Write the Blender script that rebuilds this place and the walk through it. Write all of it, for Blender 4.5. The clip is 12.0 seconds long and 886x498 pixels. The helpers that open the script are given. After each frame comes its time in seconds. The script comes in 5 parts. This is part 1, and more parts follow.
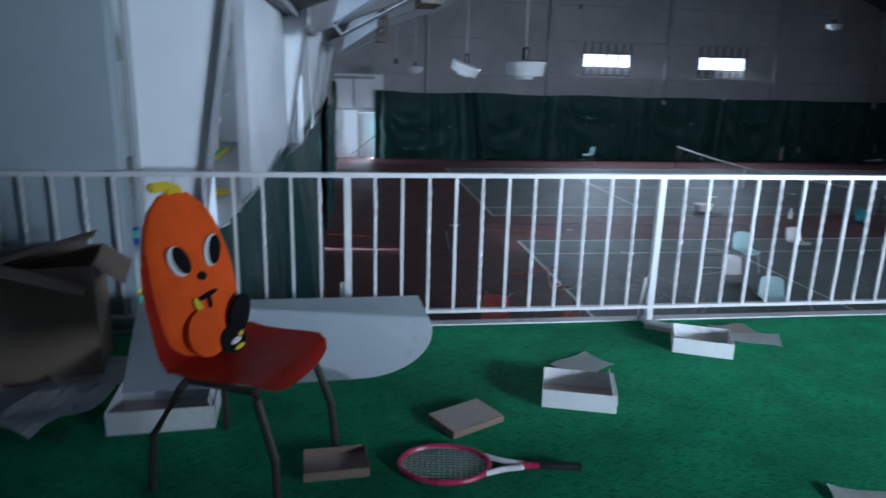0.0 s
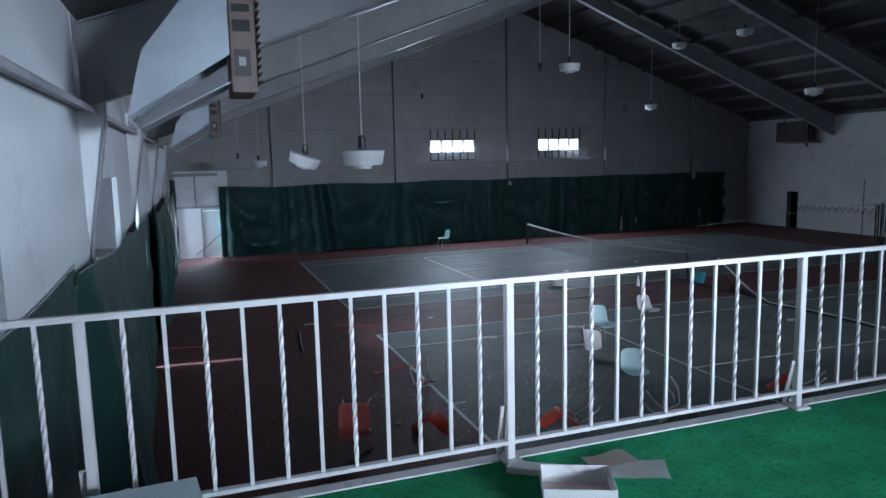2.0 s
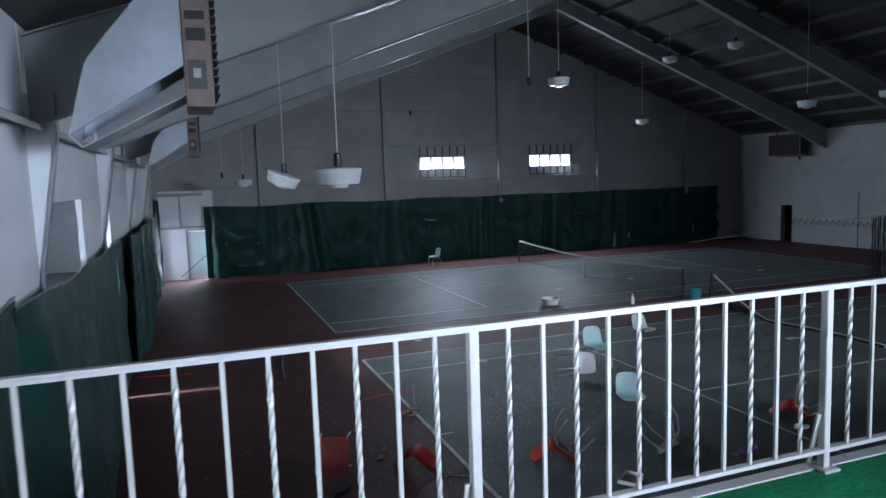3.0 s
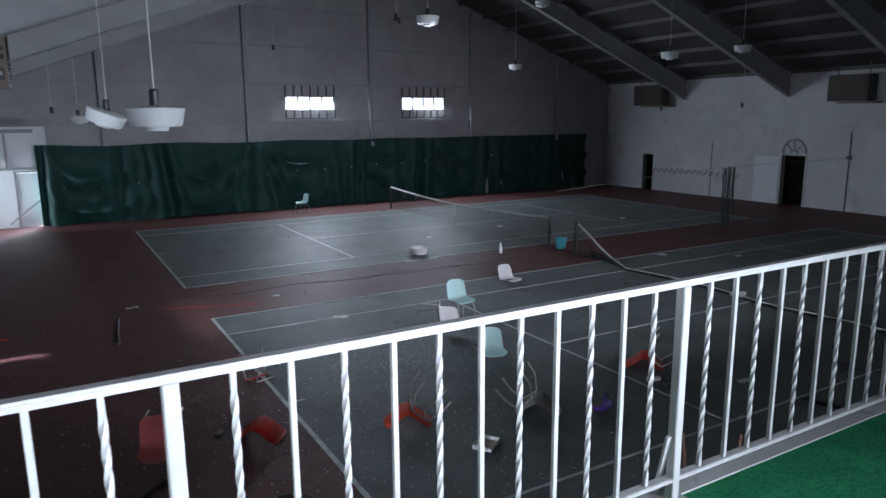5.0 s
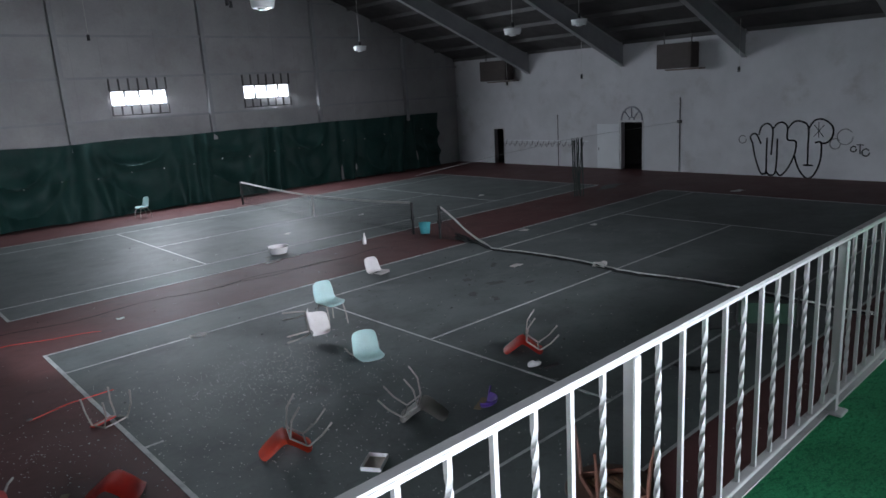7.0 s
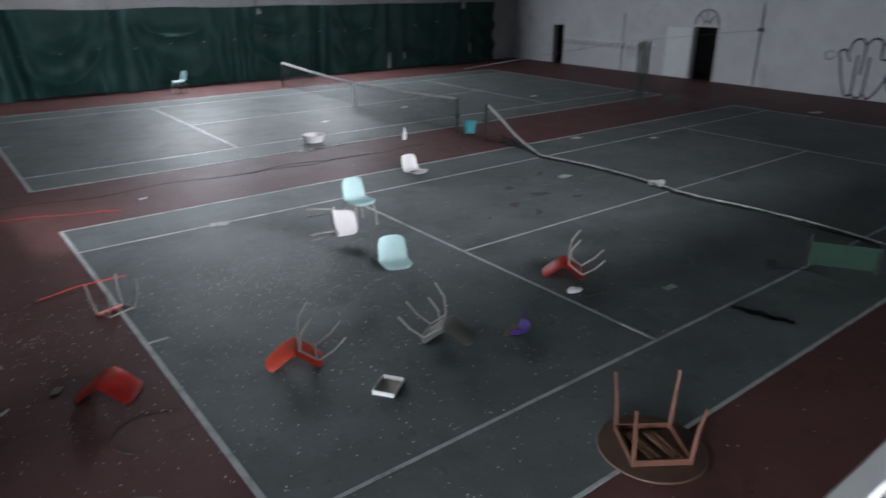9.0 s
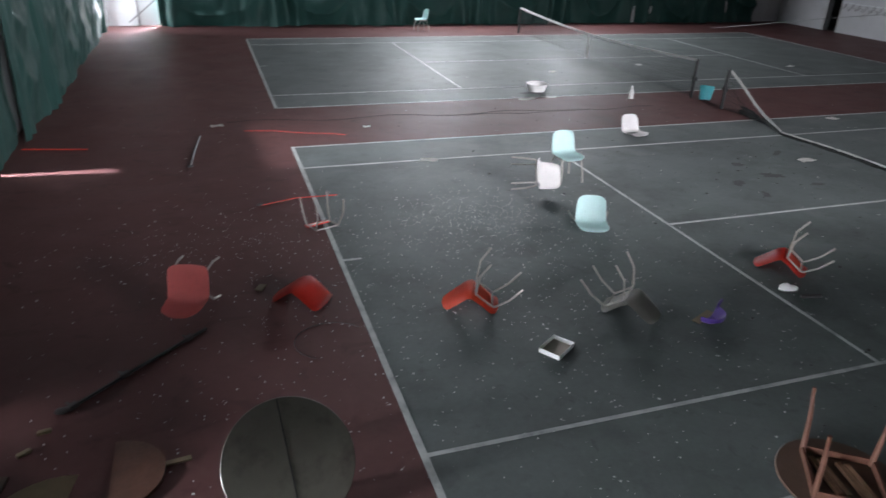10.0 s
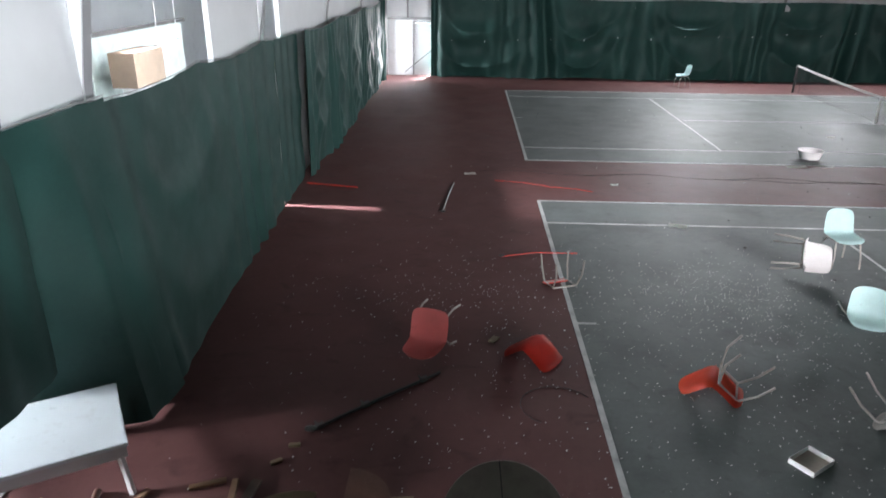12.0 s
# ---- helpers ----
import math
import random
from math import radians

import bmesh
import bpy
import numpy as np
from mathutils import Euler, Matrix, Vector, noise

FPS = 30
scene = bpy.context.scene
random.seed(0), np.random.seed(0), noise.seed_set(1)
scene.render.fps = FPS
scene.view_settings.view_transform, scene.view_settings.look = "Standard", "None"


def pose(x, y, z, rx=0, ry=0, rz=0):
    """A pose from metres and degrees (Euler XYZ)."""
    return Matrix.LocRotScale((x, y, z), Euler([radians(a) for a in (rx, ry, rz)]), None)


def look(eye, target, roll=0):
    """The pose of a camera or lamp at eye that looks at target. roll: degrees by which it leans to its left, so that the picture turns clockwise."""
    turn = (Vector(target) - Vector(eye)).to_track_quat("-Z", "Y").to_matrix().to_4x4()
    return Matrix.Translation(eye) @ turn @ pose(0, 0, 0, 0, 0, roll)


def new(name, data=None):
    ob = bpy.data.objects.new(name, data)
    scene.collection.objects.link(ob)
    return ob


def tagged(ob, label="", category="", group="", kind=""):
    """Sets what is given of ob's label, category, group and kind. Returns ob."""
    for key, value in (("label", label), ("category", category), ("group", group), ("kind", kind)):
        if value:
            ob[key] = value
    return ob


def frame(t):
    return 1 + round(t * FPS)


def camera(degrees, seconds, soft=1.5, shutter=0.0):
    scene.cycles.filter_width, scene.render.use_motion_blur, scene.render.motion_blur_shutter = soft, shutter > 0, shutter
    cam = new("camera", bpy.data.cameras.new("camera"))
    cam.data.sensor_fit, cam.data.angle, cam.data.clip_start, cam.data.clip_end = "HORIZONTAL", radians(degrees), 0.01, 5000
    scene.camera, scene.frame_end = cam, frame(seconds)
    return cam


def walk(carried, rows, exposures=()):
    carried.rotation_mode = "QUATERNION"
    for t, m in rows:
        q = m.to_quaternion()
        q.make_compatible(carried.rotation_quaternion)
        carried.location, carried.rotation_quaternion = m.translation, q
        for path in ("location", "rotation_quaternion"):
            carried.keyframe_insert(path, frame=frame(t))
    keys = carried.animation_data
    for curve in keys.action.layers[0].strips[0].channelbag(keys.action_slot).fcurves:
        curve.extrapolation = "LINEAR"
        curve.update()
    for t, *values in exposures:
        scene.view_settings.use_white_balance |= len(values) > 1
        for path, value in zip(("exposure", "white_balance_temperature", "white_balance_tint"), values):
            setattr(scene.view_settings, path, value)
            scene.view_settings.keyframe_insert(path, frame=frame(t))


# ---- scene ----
cam = camera(66.0, 12.0, shutter=0.4)
PATH = [
    (0, (-4.551, -6.742, 4.461), (-4.279, -4.827, 3.956), 1.5),
    (0.5, (-4.561, -6.577, 4.49), (-4.035, -4.696, 4.061), -2.5),
    (1, (-4.314, -6.353, 4.478), (-3.694, -4.478, 4.161), -2.2),
    (1.5, (-4.155, -6.18, 4.497), (-3.507, -4.303, 4.253), -1.3),
    (2, (-4.086, -5.894, 4.471), (-3.423, -4.025, 4.212), -1.3),
    (2.5, (-3.983, -5.632, 4.496), (-3.264, -3.78, 4.269), -2.9),
    (3, (-3.702, -5.36, 4.476), (-3.02, -3.492, 4.265), -1.9),
    (3.5, (-3.447, -5.127, 4.475), (-2.673, -3.306, 4.183), -0.6),
    (5.5, (-2.833, -4.495, 4.545), (-1.749, -2.861, 4.154), -0.4),
    (6, (-2.76, -4.277, 4.602), (-1.547, -2.734, 4.216), -1.0),
    (6.5, (-2.721, -4.195, 4.702), (-1.445, -2.709, 4.292), -3.3),
    (8.5, (-1.938, -3.338, 4.564), (-0.615, -1.987, 3.912), -0.4),
    (9, (-1.769, -3.208, 4.51), (-0.621, -1.743, 3.777), 0.2),
    (9.5, (-1.512, -3.149, 4.458), (-0.689, -1.512, 3.655), 1.8),
    (10, (-1.458, -3.156, 4.407), (-0.863, -1.454, 3.541), 2.3),
    (10.5, (-1.512, -3.040, 4.480), (-1.119, -1.309, 3.559), 2.8),
    (11, (-1.682, -3.040, 4.588), (-1.483, -1.286, 3.647), 1.0),
    (11.5, (-1.729, -3.040, 4.556), (-1.774, -1.249, 3.666), 2.3),
    (12, (-1.571, -3.040, 4.603), (-1.628, -1.192, 3.840), 0.7),
]
walk(cam, [(t, look(eye, target, roll)) for t, eye, target, roll in PATH],
     exposures=[(0, -1.12, 5400, 8), (1, -1.24, 5500, 9), (3.5, -1.15, 5750, 11), (6.5, -0.58, 6300, 13), (8.5, -0.28, 6450, 12), (9.5, 0.05, 6600, 13), (12, 0.25, 6900, 14)])

# ---- light ----
world = bpy.data.worlds.new("world")
scene.world = world
world.use_nodes = True
wn = world.node_tree
sky = wn.nodes.new("ShaderNodeTexSky")
sky.sky_type = "NISHITA"
sky.sun_disc = False
sky.sun_elevation = radians(35)
sky.sun_rotation = radians(250)
wn.links.new(sky.outputs[0], wn.nodes["Background"].inputs[0])
wn.nodes["Background"].inputs[1].default_value = 0.08


def area_light(name, m, sx, sy, power, colour, spread=180):
    d = bpy.data.lights.new(name, "AREA")
    d.shape, d.size, d.size_y, d.energy, d.color = "RECTANGLE", sx, sy, power, colour
    d.spread = radians(spread)
    ob = new(name, d)
    ob.matrix_world = m
    return ob


DAY = (0.88, 0.93, 1.0)
PALE = (0.84, 0.92, 1.0)
# daylight through the windows of the side hall, the gable windows, the far door, the gallery's own windows
area_light("annex_daylight", look((-15.0, 0.2, 2.3), (0, 3.3, 0.3)), 2.4, 1.2, 950, PALE, 80)
# Small added lamp without a roof opening, throws the streak through the curtain slit
area_light("annex_small_rooflight", look((-8.4, 10.5, 5.5), (-4.6, 10.2, 0.0)), 0.3, 0.2, 420, PALE, 60)
area_light("annex_daylight_end", look((-8.2, 28.3, 1.9), (-2.0, 27.4, 0.0)), 1.0, 1.4, 800, PALE)
area_light("annex_rooflight", look((-8.5, 11.6, 5.35), (4.0, 11.0, 0.0)), 6.5, 0.6, 900, PALE, 95)
area_light("under_gallery_daylight", look((-8.7, -4.6, 1.6), (5, 0.2, 0.0)), 2.2, 1.9, 380, PALE, 70)
area_light("gable_window_daylight", look((9.0, 29.15, 5.2), (9.0, 18, 0.0)), 2.4, 0.56, 1700, PALE)
area_light("gable_window_daylight", look((15.5, 29.15, 5.2), (14.5, 18, 0.0)), 2.4, 0.56, 1250, PALE)
area_light("far_door_daylight", look((-2.95, 29.3, 1.2), (-4.0, 26.4, 0.0)), 0.4, 2.0, 680, PALE, 100)
area_light("gallery_window_daylight", look((8.5, -8.7, 4.9), (7.0, -2.5, 2.6)), 8.0, 1.4, 2500, DAY, 82)
area_light("gallery_window_daylight", look((0.0, -8.7, 4.4), (-6.2, 2.0, 4.4)), 4.5, 0.9, 350, PALE, 55)


# ---- materials ----
def noise_node(nt, scale, detail=4.0, rough=0.6):
    n = nt.nodes.new("ShaderNodeTexNoise")
    n.inputs["Scale"].default_value, n.inputs["Detail"].default_value, n.inputs["Roughness"].default_value = scale, detail, rough
    tc = nt.nodes.get("coords") or nt.nodes.new("ShaderNodeTexCoord")
    tc.name = "coords"
    nt.links.new(tc.outputs["Object"], n.inputs["Vector"])
    return n.outputs["Fac"]


def ramp(nt, fac, lo, hi, c0, c1):
    r = nt.nodes.new("ShaderNodeValToRGB")
    r.color_ramp.elements[0].position, r.color_ramp.elements[1].position = lo, hi
    r.color_ramp.elements[0].color, r.color_ramp.elements[1].color = (*c0, 1), (*c1, 1)
    nt.links.new(fac, r.inputs[0])
    return r.outputs[0]


def mix(nt, fac, a, b, kind="MIX"):
    m = nt.nodes.new("ShaderNodeMix")
    m.data_type, m.blend_type = "RGBA", kind
    for sock, v in ((m.inputs[0], fac), (m.inputs[6], a), (m.inputs[7], b)):
        if isinstance(v, (float, int)):
            sock.default_value = v
        elif isinstance(v, tuple):
            sock.default_value = (*v, 1)
        else:
            nt.links.new(v, sock)
    return m.outputs[2]


def material(name, base, rough=0.5, metal=0.0, vary=0.25, scale=3.0, grain=40.0, bump=0.1, stain=None, stain_scale=1.2, stain_at=(0.55, 0.75), gloss_vary=0.1, spec=0.5, bump_scale=None, island=0.0, scuffs=()):
    """Base colour with broad and fine variation, optional stains, fine relief."""
    m = bpy.data.materials.new(name)
    m.use_nodes = True
    nt = m.node_tree
    b = nt.nodes["Principled BSDF"]
    lo = tuple(c * (1 - vary) for c in base)
    hi = tuple(min(1, c * (1 + vary)) for c in base)
    col = ramp(nt, noise_node(nt, scale), 0.3, 0.7, lo, hi)
    col = mix(nt, 0.5 * min(1, vary * 2), col, ramp(nt, noise_node(nt, grain, 6, 0.7), 0.35, 0.65, lo, hi))
    if stain:
        fac = ramp(nt, noise_node(nt, stain_scale, 8, 0.65), *stain_at, (0, 0, 0), (1, 1, 1))
        col = mix(nt, fac, col, stain)
    for colour, sx, sy, turn, lo, hi, most in scuffs:
        mp = nt.nodes.new("ShaderNodeMapping")
        mp.inputs["Scale"].default_value = (sx, sy, 1)
        mp.inputs["Rotation"].default_value = (0, 0, radians(turn))
        nt.links.new(nt.nodes["coords"].outputs["Object"], mp.inputs["Vector"])
        n = nt.nodes.new("ShaderNodeTexNoise")
        n.inputs["Scale"].default_value, n.inputs["Detail"].default_value, n.inputs["Roughness"].default_value = 1.0, 5.0, 0.6
        n.inputs["Distortion"].default_value = 0.6
        nt.links.new(mp.outputs[0], n.inputs["Vector"])
        col = mix(nt, ramp(nt, n.outputs["Fac"], lo, hi, (0, 0, 0), (most,) * 3), col, colour)
    if island:
        info = nt.nodes.new("ShaderNodeObjectInfo")
        shade = ramp(nt, info.outputs["Random"], 0, 1, (1 - island,) * 3, (1, 1, 1))
        col = mix(nt, 1.0, col, shade, "MULTIPLY")
    nt.links.new(col, b.inputs["Base Color"])
    b.inputs["Metallic"].default_value = metal
    b.inputs["Specular IOR Level"].default_value = spec
    r = ramp(nt, noise_node(nt, scale * 2.3), 0.3, 0.7, (max(0.03, rough - gloss_vary),) * 3, (min(1, rough + gloss_vary),) * 3)
    nt.links.new(r, b.inputs["Roughness"])
    if bump:
        bp = nt.nodes.new("ShaderNodeBump")
        bp.inputs["Strength"].default_value, bp.inputs["Distance"].default_value = bump, 0.01
        nt.links.new(noise_node(nt, bump_scale or grain, 6, 0.7), bp.inputs["Height"])
        nt.links.new(bp.outputs[0], b.inputs["Normal"])
    return m


def glowing(name, colour, strength):
    m = bpy.data.materials.new(name)
    m.use_nodes = True
    b = m.node_tree.nodes["Principled BSDF"]
    b.inputs["Base Color"].default_value = (*colour, 1)
    b.inputs["Emission Color"].default_value = (*colour, 1)
    b.inputs["Emission Strength"].default_value = strength
    return m


M_COURT = material("court_green", (0.115, 0.13, 0.128), 0.6, vary=0.24, scale=0.5, grain=14, gloss_vary=0.05, bump=0.05, stain=(0.06, 0.068, 0.068), stain_scale=0.6, stain_at=(0.5, 0.8), spec=0.24, scuffs=(((0.05, 0.055, 0.056), 3.0, 3.6, 35, 0.58, 0.74, 0.45), ((0.05, 0.055, 0.057), 7.0, 5.2, -20, 0.62, 0.74, 0.4), ((0.18, 0.195, 0.19), 0.8, 1.1, 10, 0.55, 0.8, 0.6), ((0.17, 0.185, 0.18), 9.0, 8.0, 0, 0.6, 0.75, 0.35)))
M_RED = material("court_red", (0.112, 0.047, 0.046), 0.6, vary=0.22, scale=0.4, grain=8, bump=0.05, stain=(0.06, 0.026, 0.025), stain_scale=0.4, stain_at=(0.5, 0.8), spec=0.22, gloss_vary=0.05, scuffs=(((0.045, 0.02, 0.02), 2.2, 3.4, 70, 0.56, 0.72, 0.5), ((0.155, 0.075, 0.072), 1.1, 0.9, 0, 0.55, 0.8, 0.5)))
M_LINE = material("line_paint", (0.45, 0.46, 0.455), 0.5, vary=0.12, scale=2, grain=20, bump=0.05, stain=(0.2, 0.21, 0.21), stain_scale=3, stain_at=(0.48, 0.72))
M_TURF = material("green_turf", (0.036, 0.29, 0.128), 0.85, vary=0.6, scale=2.5, grain=95, bump=1.0, spec=0.15, bump_scale=150, scuffs=(((0.006, 0.12, 0.055), 26, 60, 30, 0.5, 0.62, 0.6), ((0.01, 0.16, 0.075), 1.2, 2.5, -15, 0.5, 0.75, 0.5)))
M_WHITE = material("white_enamel", (0.56, 0.55, 0.55), 0.35, vary=0.06, scale=4, grain=60, bump=0.06, stain=(0.32, 0.30, 0.28), stain_scale=9, stain_at=(0.66, 0.8))
M_WALL = material("painted_block", (0.6, 0.6, 0.62), 0.7, vary=0.1, scale=0.6, grain=14, bump=0.25, stain=(0.4, 0.38, 0.37), stain_scale=0.8, stain_at=(0.55, 0.85), bump_scale=8)
M_PANEL = material("white_panel", (0.72, 0.74, 0.76), 0.55, vary=0.07, scale=0.5, grain=10, bump=0.12, stain=(0.45, 0.46, 0.47), stain_scale=0.7, stain_at=(0.6, 0.85), bump_scale=3)
M_GABLE = material("gable_sheet", (0.36, 0.355, 0.36), 0.65, vary=0.2, scale=0.35, grain=9, bump=0.15, stain=(0.3, 0.28, 0.27), stain_scale=0.9, stain_at=(0.52, 0.8), bump_scale=5)
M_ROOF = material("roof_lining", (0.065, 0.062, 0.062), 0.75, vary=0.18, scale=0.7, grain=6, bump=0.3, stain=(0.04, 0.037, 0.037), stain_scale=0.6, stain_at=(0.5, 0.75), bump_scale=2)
M_STEEL = material("painted_steel", (0.31, 0.315, 0.325), 0.45, vary=0.1, scale=1.2, grain=30, bump=0.06, stain=(0.28, 0.26, 0.25), stain_scale=2.5, stain_at=(0.6, 0.8))
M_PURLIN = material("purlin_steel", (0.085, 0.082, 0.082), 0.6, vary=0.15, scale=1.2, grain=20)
M_DARKSTEEL = material("dark_steel", (0.07, 0.065, 0.065), 0.5, metal=0.3, vary=0.2, scale=6, grain=50)
M_GREYWALL = material("grey_green_wall", (0.3, 0.35, 0.37), 0.6, vary=0.1, scale=0.7, grain=12, bump=0.12, stain=(0.22, 0.26, 0.28), stain_scale=1.1)
M_CURTAIN = material("green_vinyl", (0.014, 0.05, 0.044), 0.62, vary=0.25, scale=1.0, grain=30, bump=0.15, stain=(0.022, 0.07, 0.058), stain_scale=1.5, stain_at=(0.6, 0.8), bump_scale=6, spec=0.28)
M_CONCRETE = material("concrete", (0.33, 0.33, 0.32), 0.75, vary=0.15, scale=1, grain=20, bump=0.2)
M_BLACK = material("black_plastic", (0.02, 0.02, 0.022), 0.4, vary=0.2, bump=0.03)
M_DARKROOM = material("dark_room", (0.03, 0.028, 0.027), 0.8, vary=0.2)
M_DAY = glowing("daylight_pane", (0.86, 0.93, 1.0), 4.0)
M_TIMBER = material("old_timber", (0.2, 0.11, 0.065), 0.6, vary=0.3, scale=4, grain=30, bump=0.2)


# ---- mesh helpers ----
def box(bm, x0, y0, z0, x1, y1, z1, bevel=0.0, m=None):
    v = bmesh.ops.create_cube(bm, size=1.0, matrix=Matrix.Translation(((x0 + x1) / 2, (y0 + y1) / 2, (z0 + z1) / 2)) @ Matrix.Diagonal((x1 - x0, y1 - y0, z1 - z0, 1)))["verts"]
    if bevel:
        es = list({e for q in v for e in q.link_edges})
        v = list({q for f in bmesh.ops.bevel(bm, geom=es, offset=bevel, segments=2, affect="EDGES")["faces"] for q in f.verts} | {q for q in v if q.is_valid})
    if m is not None:
        bmesh.ops.transform(bm, matrix=m, verts=v)
    return v


def boxes(*rows, bevel=0.0):
    bm = bmesh.new()
    for r in rows:
        box(bm, *r, bevel=bevel)
    return bm


def beam(bm, a, b, w, h, up=(0, 0, 1)):
    """A square bar from a to b."""
    a, b = Vector(a), Vector(b)
    d = (b - a).normalized()
    s = d.cross(Vector(up))
    s = s.normalized() if s.length > 1e-4 else Vector((1, 0, 0))
    u = s.cross(d)
    vs = [bm.verts.new(p + s * (i * w / 2) + u * (j * h / 2)) for p in (a, b) for i, j in ((-1, -1), (1, -1), (1, 1), (-1, 1))]
    for f in ((3, 2, 1, 0), (4, 5, 6, 7), (0, 1, 5, 4), (1, 2, 6, 5), (2, 3, 7, 6), (3, 0, 4, 7)):
        bm.faces.new([vs[k] for k in f])
    return vs


def tube(bm, pts, r, n=8, cap=True, close=False):
    """A round tube along a line of points."""
    pts = [Vector(p) for p in pts]
    rings = []
    for k, p in enumerate(pts):
        if close:
            d = pts[(k + 1) % len(pts)] - pts[k - 1]
        else:
            d = pts[min(k + 1, len(pts) - 1)] - pts[max(k - 1, 0)]
        d.normalize()
        ref = Vector((0, 0, 1)) if abs(d.z) < 0.9 else Vector((1, 0, 0))
        s = d.cross(ref).normalized()
        u = s.cross(d)
        rad = r[k] if isinstance(r, (list, tuple)) else r
        rings.append([bm.verts.new(p + (s * math.cos(2 * math.pi * i / n) + u * math.sin(2 * math.pi * i / n)) * rad) for i in range(n)])
    pairs = list(zip(rings, rings[1:])) + ([(rings[-1], rings[0])] if close else [])
    for a, b in pairs:
        for i in range(n):
            bm.faces.new((a[i], a[(i + 1) % n], b[(i + 1) % n], b[i]))
    if cap and not close:
        bm.faces.new(rings[0][::-1])
        bm.faces.new(rings[-1])
    return rings


def lathe(bm, profile, n=24, m=None):
    rings = []
    for r, z in profile:
        rings.append([bm.verts.new((r * math.cos(2 * math.pi * i / n), r * math.sin(2 * math.pi * i / n), z)) for i in range(n)] if r > 1e-5 else [bm.verts.new((0, 0, z))])
    for a, b in zip(rings, rings[1:]):
        for i in range(n):
            p, q = a[i % len(a)], a[(i + 1) % len(a)]
            s, t = b[(i + 1) % len(b)], b[i % len(b)]
            vs = [v for k, v in enumerate((p, q, s, t)) if v not in (p, q, s, t)[:k]]
            if len(vs) > 2:
                bm.faces.new(vs)
    if m is not None:
        bmesh.ops.transform(bm, matrix=m, verts=bm.verts)
    return bm


def prism(bm, outline, z0, z1):
    """A flat slab with the given outline, listed anticlockwise."""
    lo = [bm.verts.new((x, y, z0)) for x, y in outline]
    hi = [bm.verts.new((x, y, z1)) for x, y in outline]
    bm.faces.new(lo[::-1])
    bm.faces.new(hi)
    for k in range(len(lo)):
        n = (k + 1) % len(lo)
        bm.faces.new((lo[k], lo[n], hi[n], hi[k]))


def link(name, bm, mat, parent=None, smooth=False):
    me = bpy.data.meshes.new(name)
    bmesh.ops.recalc_face_normals(bm, faces=bm.faces)
    bm.to_mesh(me)
    bm.free()
    me.materials.append(mat)
    if smooth:
        for p in me.polygons:
            p.use_smooth = True
        me.set_sharp_from_angle(angle=radians(40))
    ob = new(name, me)
    if parent:
        ob.parent = parent
    return ob


def part(name, bm, mat, parent, label="", smooth=False):
    ob = link(name, bm, mat, parent, smooth)
    return tagged(ob, label)


def structure(name, bm, mat, label, category, smooth=False):
    return tagged(link(name, bm, mat, None, smooth), label, category, kind="structure")


def thing(name, label, category, group="", m=None):
    ob = tagged(new(name), label, category, group)
    if m is not None:
        ob.matrix_basis = m
    return ob


# ---- the hall ----
XL, XR, YN, YS = -5.4, 29.2, 29.1, -9.0
RX, RZ, SLOPE_W, SLOPE_E = 12.5, 12.6, 0.345, 0.362
FLOOR2 = 3.0
FRAMES = (-2.72, 3.85, 10.15, 16.5, 22.85)


def roof_z(x):
    return RZ - (SLOPE_W * (RX - x) if x < RX else SLOPE_E * (x - RX))


structure("floor", boxes((-16, YS - 0.3, -0.3, XR + 0.3, 36, 0.0)), M_RED, "worn dark red acrylic sports floor with scattered grit", "floor")
# the two painted courts
for name, y0 in (("court_paint_1", 0.0), ("court_paint_2", 14.27)):
    structure(name, boxes((0, y0, 0.0, 23.77, y0 + 10.973, 0.004)), M_COURT, "dull grey-green painted tennis court surface with stains", "court surface")


def court_lines(y0):
    w, h = 0.05, 0.008
    y1 = y0 + 10.973
    rows = [(0, y0, 0, 0.07, y1, h), (23.7, y0, 0, 23.77, y1, h)]
    for y in (y0, y0 + 1.372, y0 + 9.601 - w, y1 - w):
        rows.append((0.07, y, 0, 23.7, y + w, h))
    for x in (5.485, 18.285 - w):
        rows.append((x, y0 + 1.372 + w, 0, x + w, y0 + 9.601 - w, h))
    rows.append((5.485 + w, y0 + 5.4865 - w / 2, 0, 18.285 - w, y0 + 5.4865 + w / 2, h))
    rows.append((0.07, y0 + 5.46, 0, 0.33, y0 + 5.51, h))
    return [(a, b, 0.003, c, d, e) for a, b, _, c, d, e in rows]


structure("court_lines_1", boxes(*court_lines(0.0)), M_LINE, "worn white painted court lines", "court lines")
structure("court_lines_2", boxes(*court_lines(14.27)), M_LINE, "worn white painted court lines", "court lines")

# right wall with two doorways
D1, D2 = (15.34, 16.58, 2.48), (25.03, 25.82, 2.14)


def wall_x(x0, x1, y0, y1, z0, z1, holes):
    rows, y = [], y0
    for a, b, lo, hi in sorted(holes):
        rows.append((x0, y, z0, x1, a, z1))
        if lo > z0:
            rows.append((x0, a, z0, x1, b, lo))
        if hi < z1:
            rows.append((x0, a, hi, x1, b, z1))
        y = b
    rows.append((x0, y, z0, x1, y1, z1))
    return boxes(*rows)


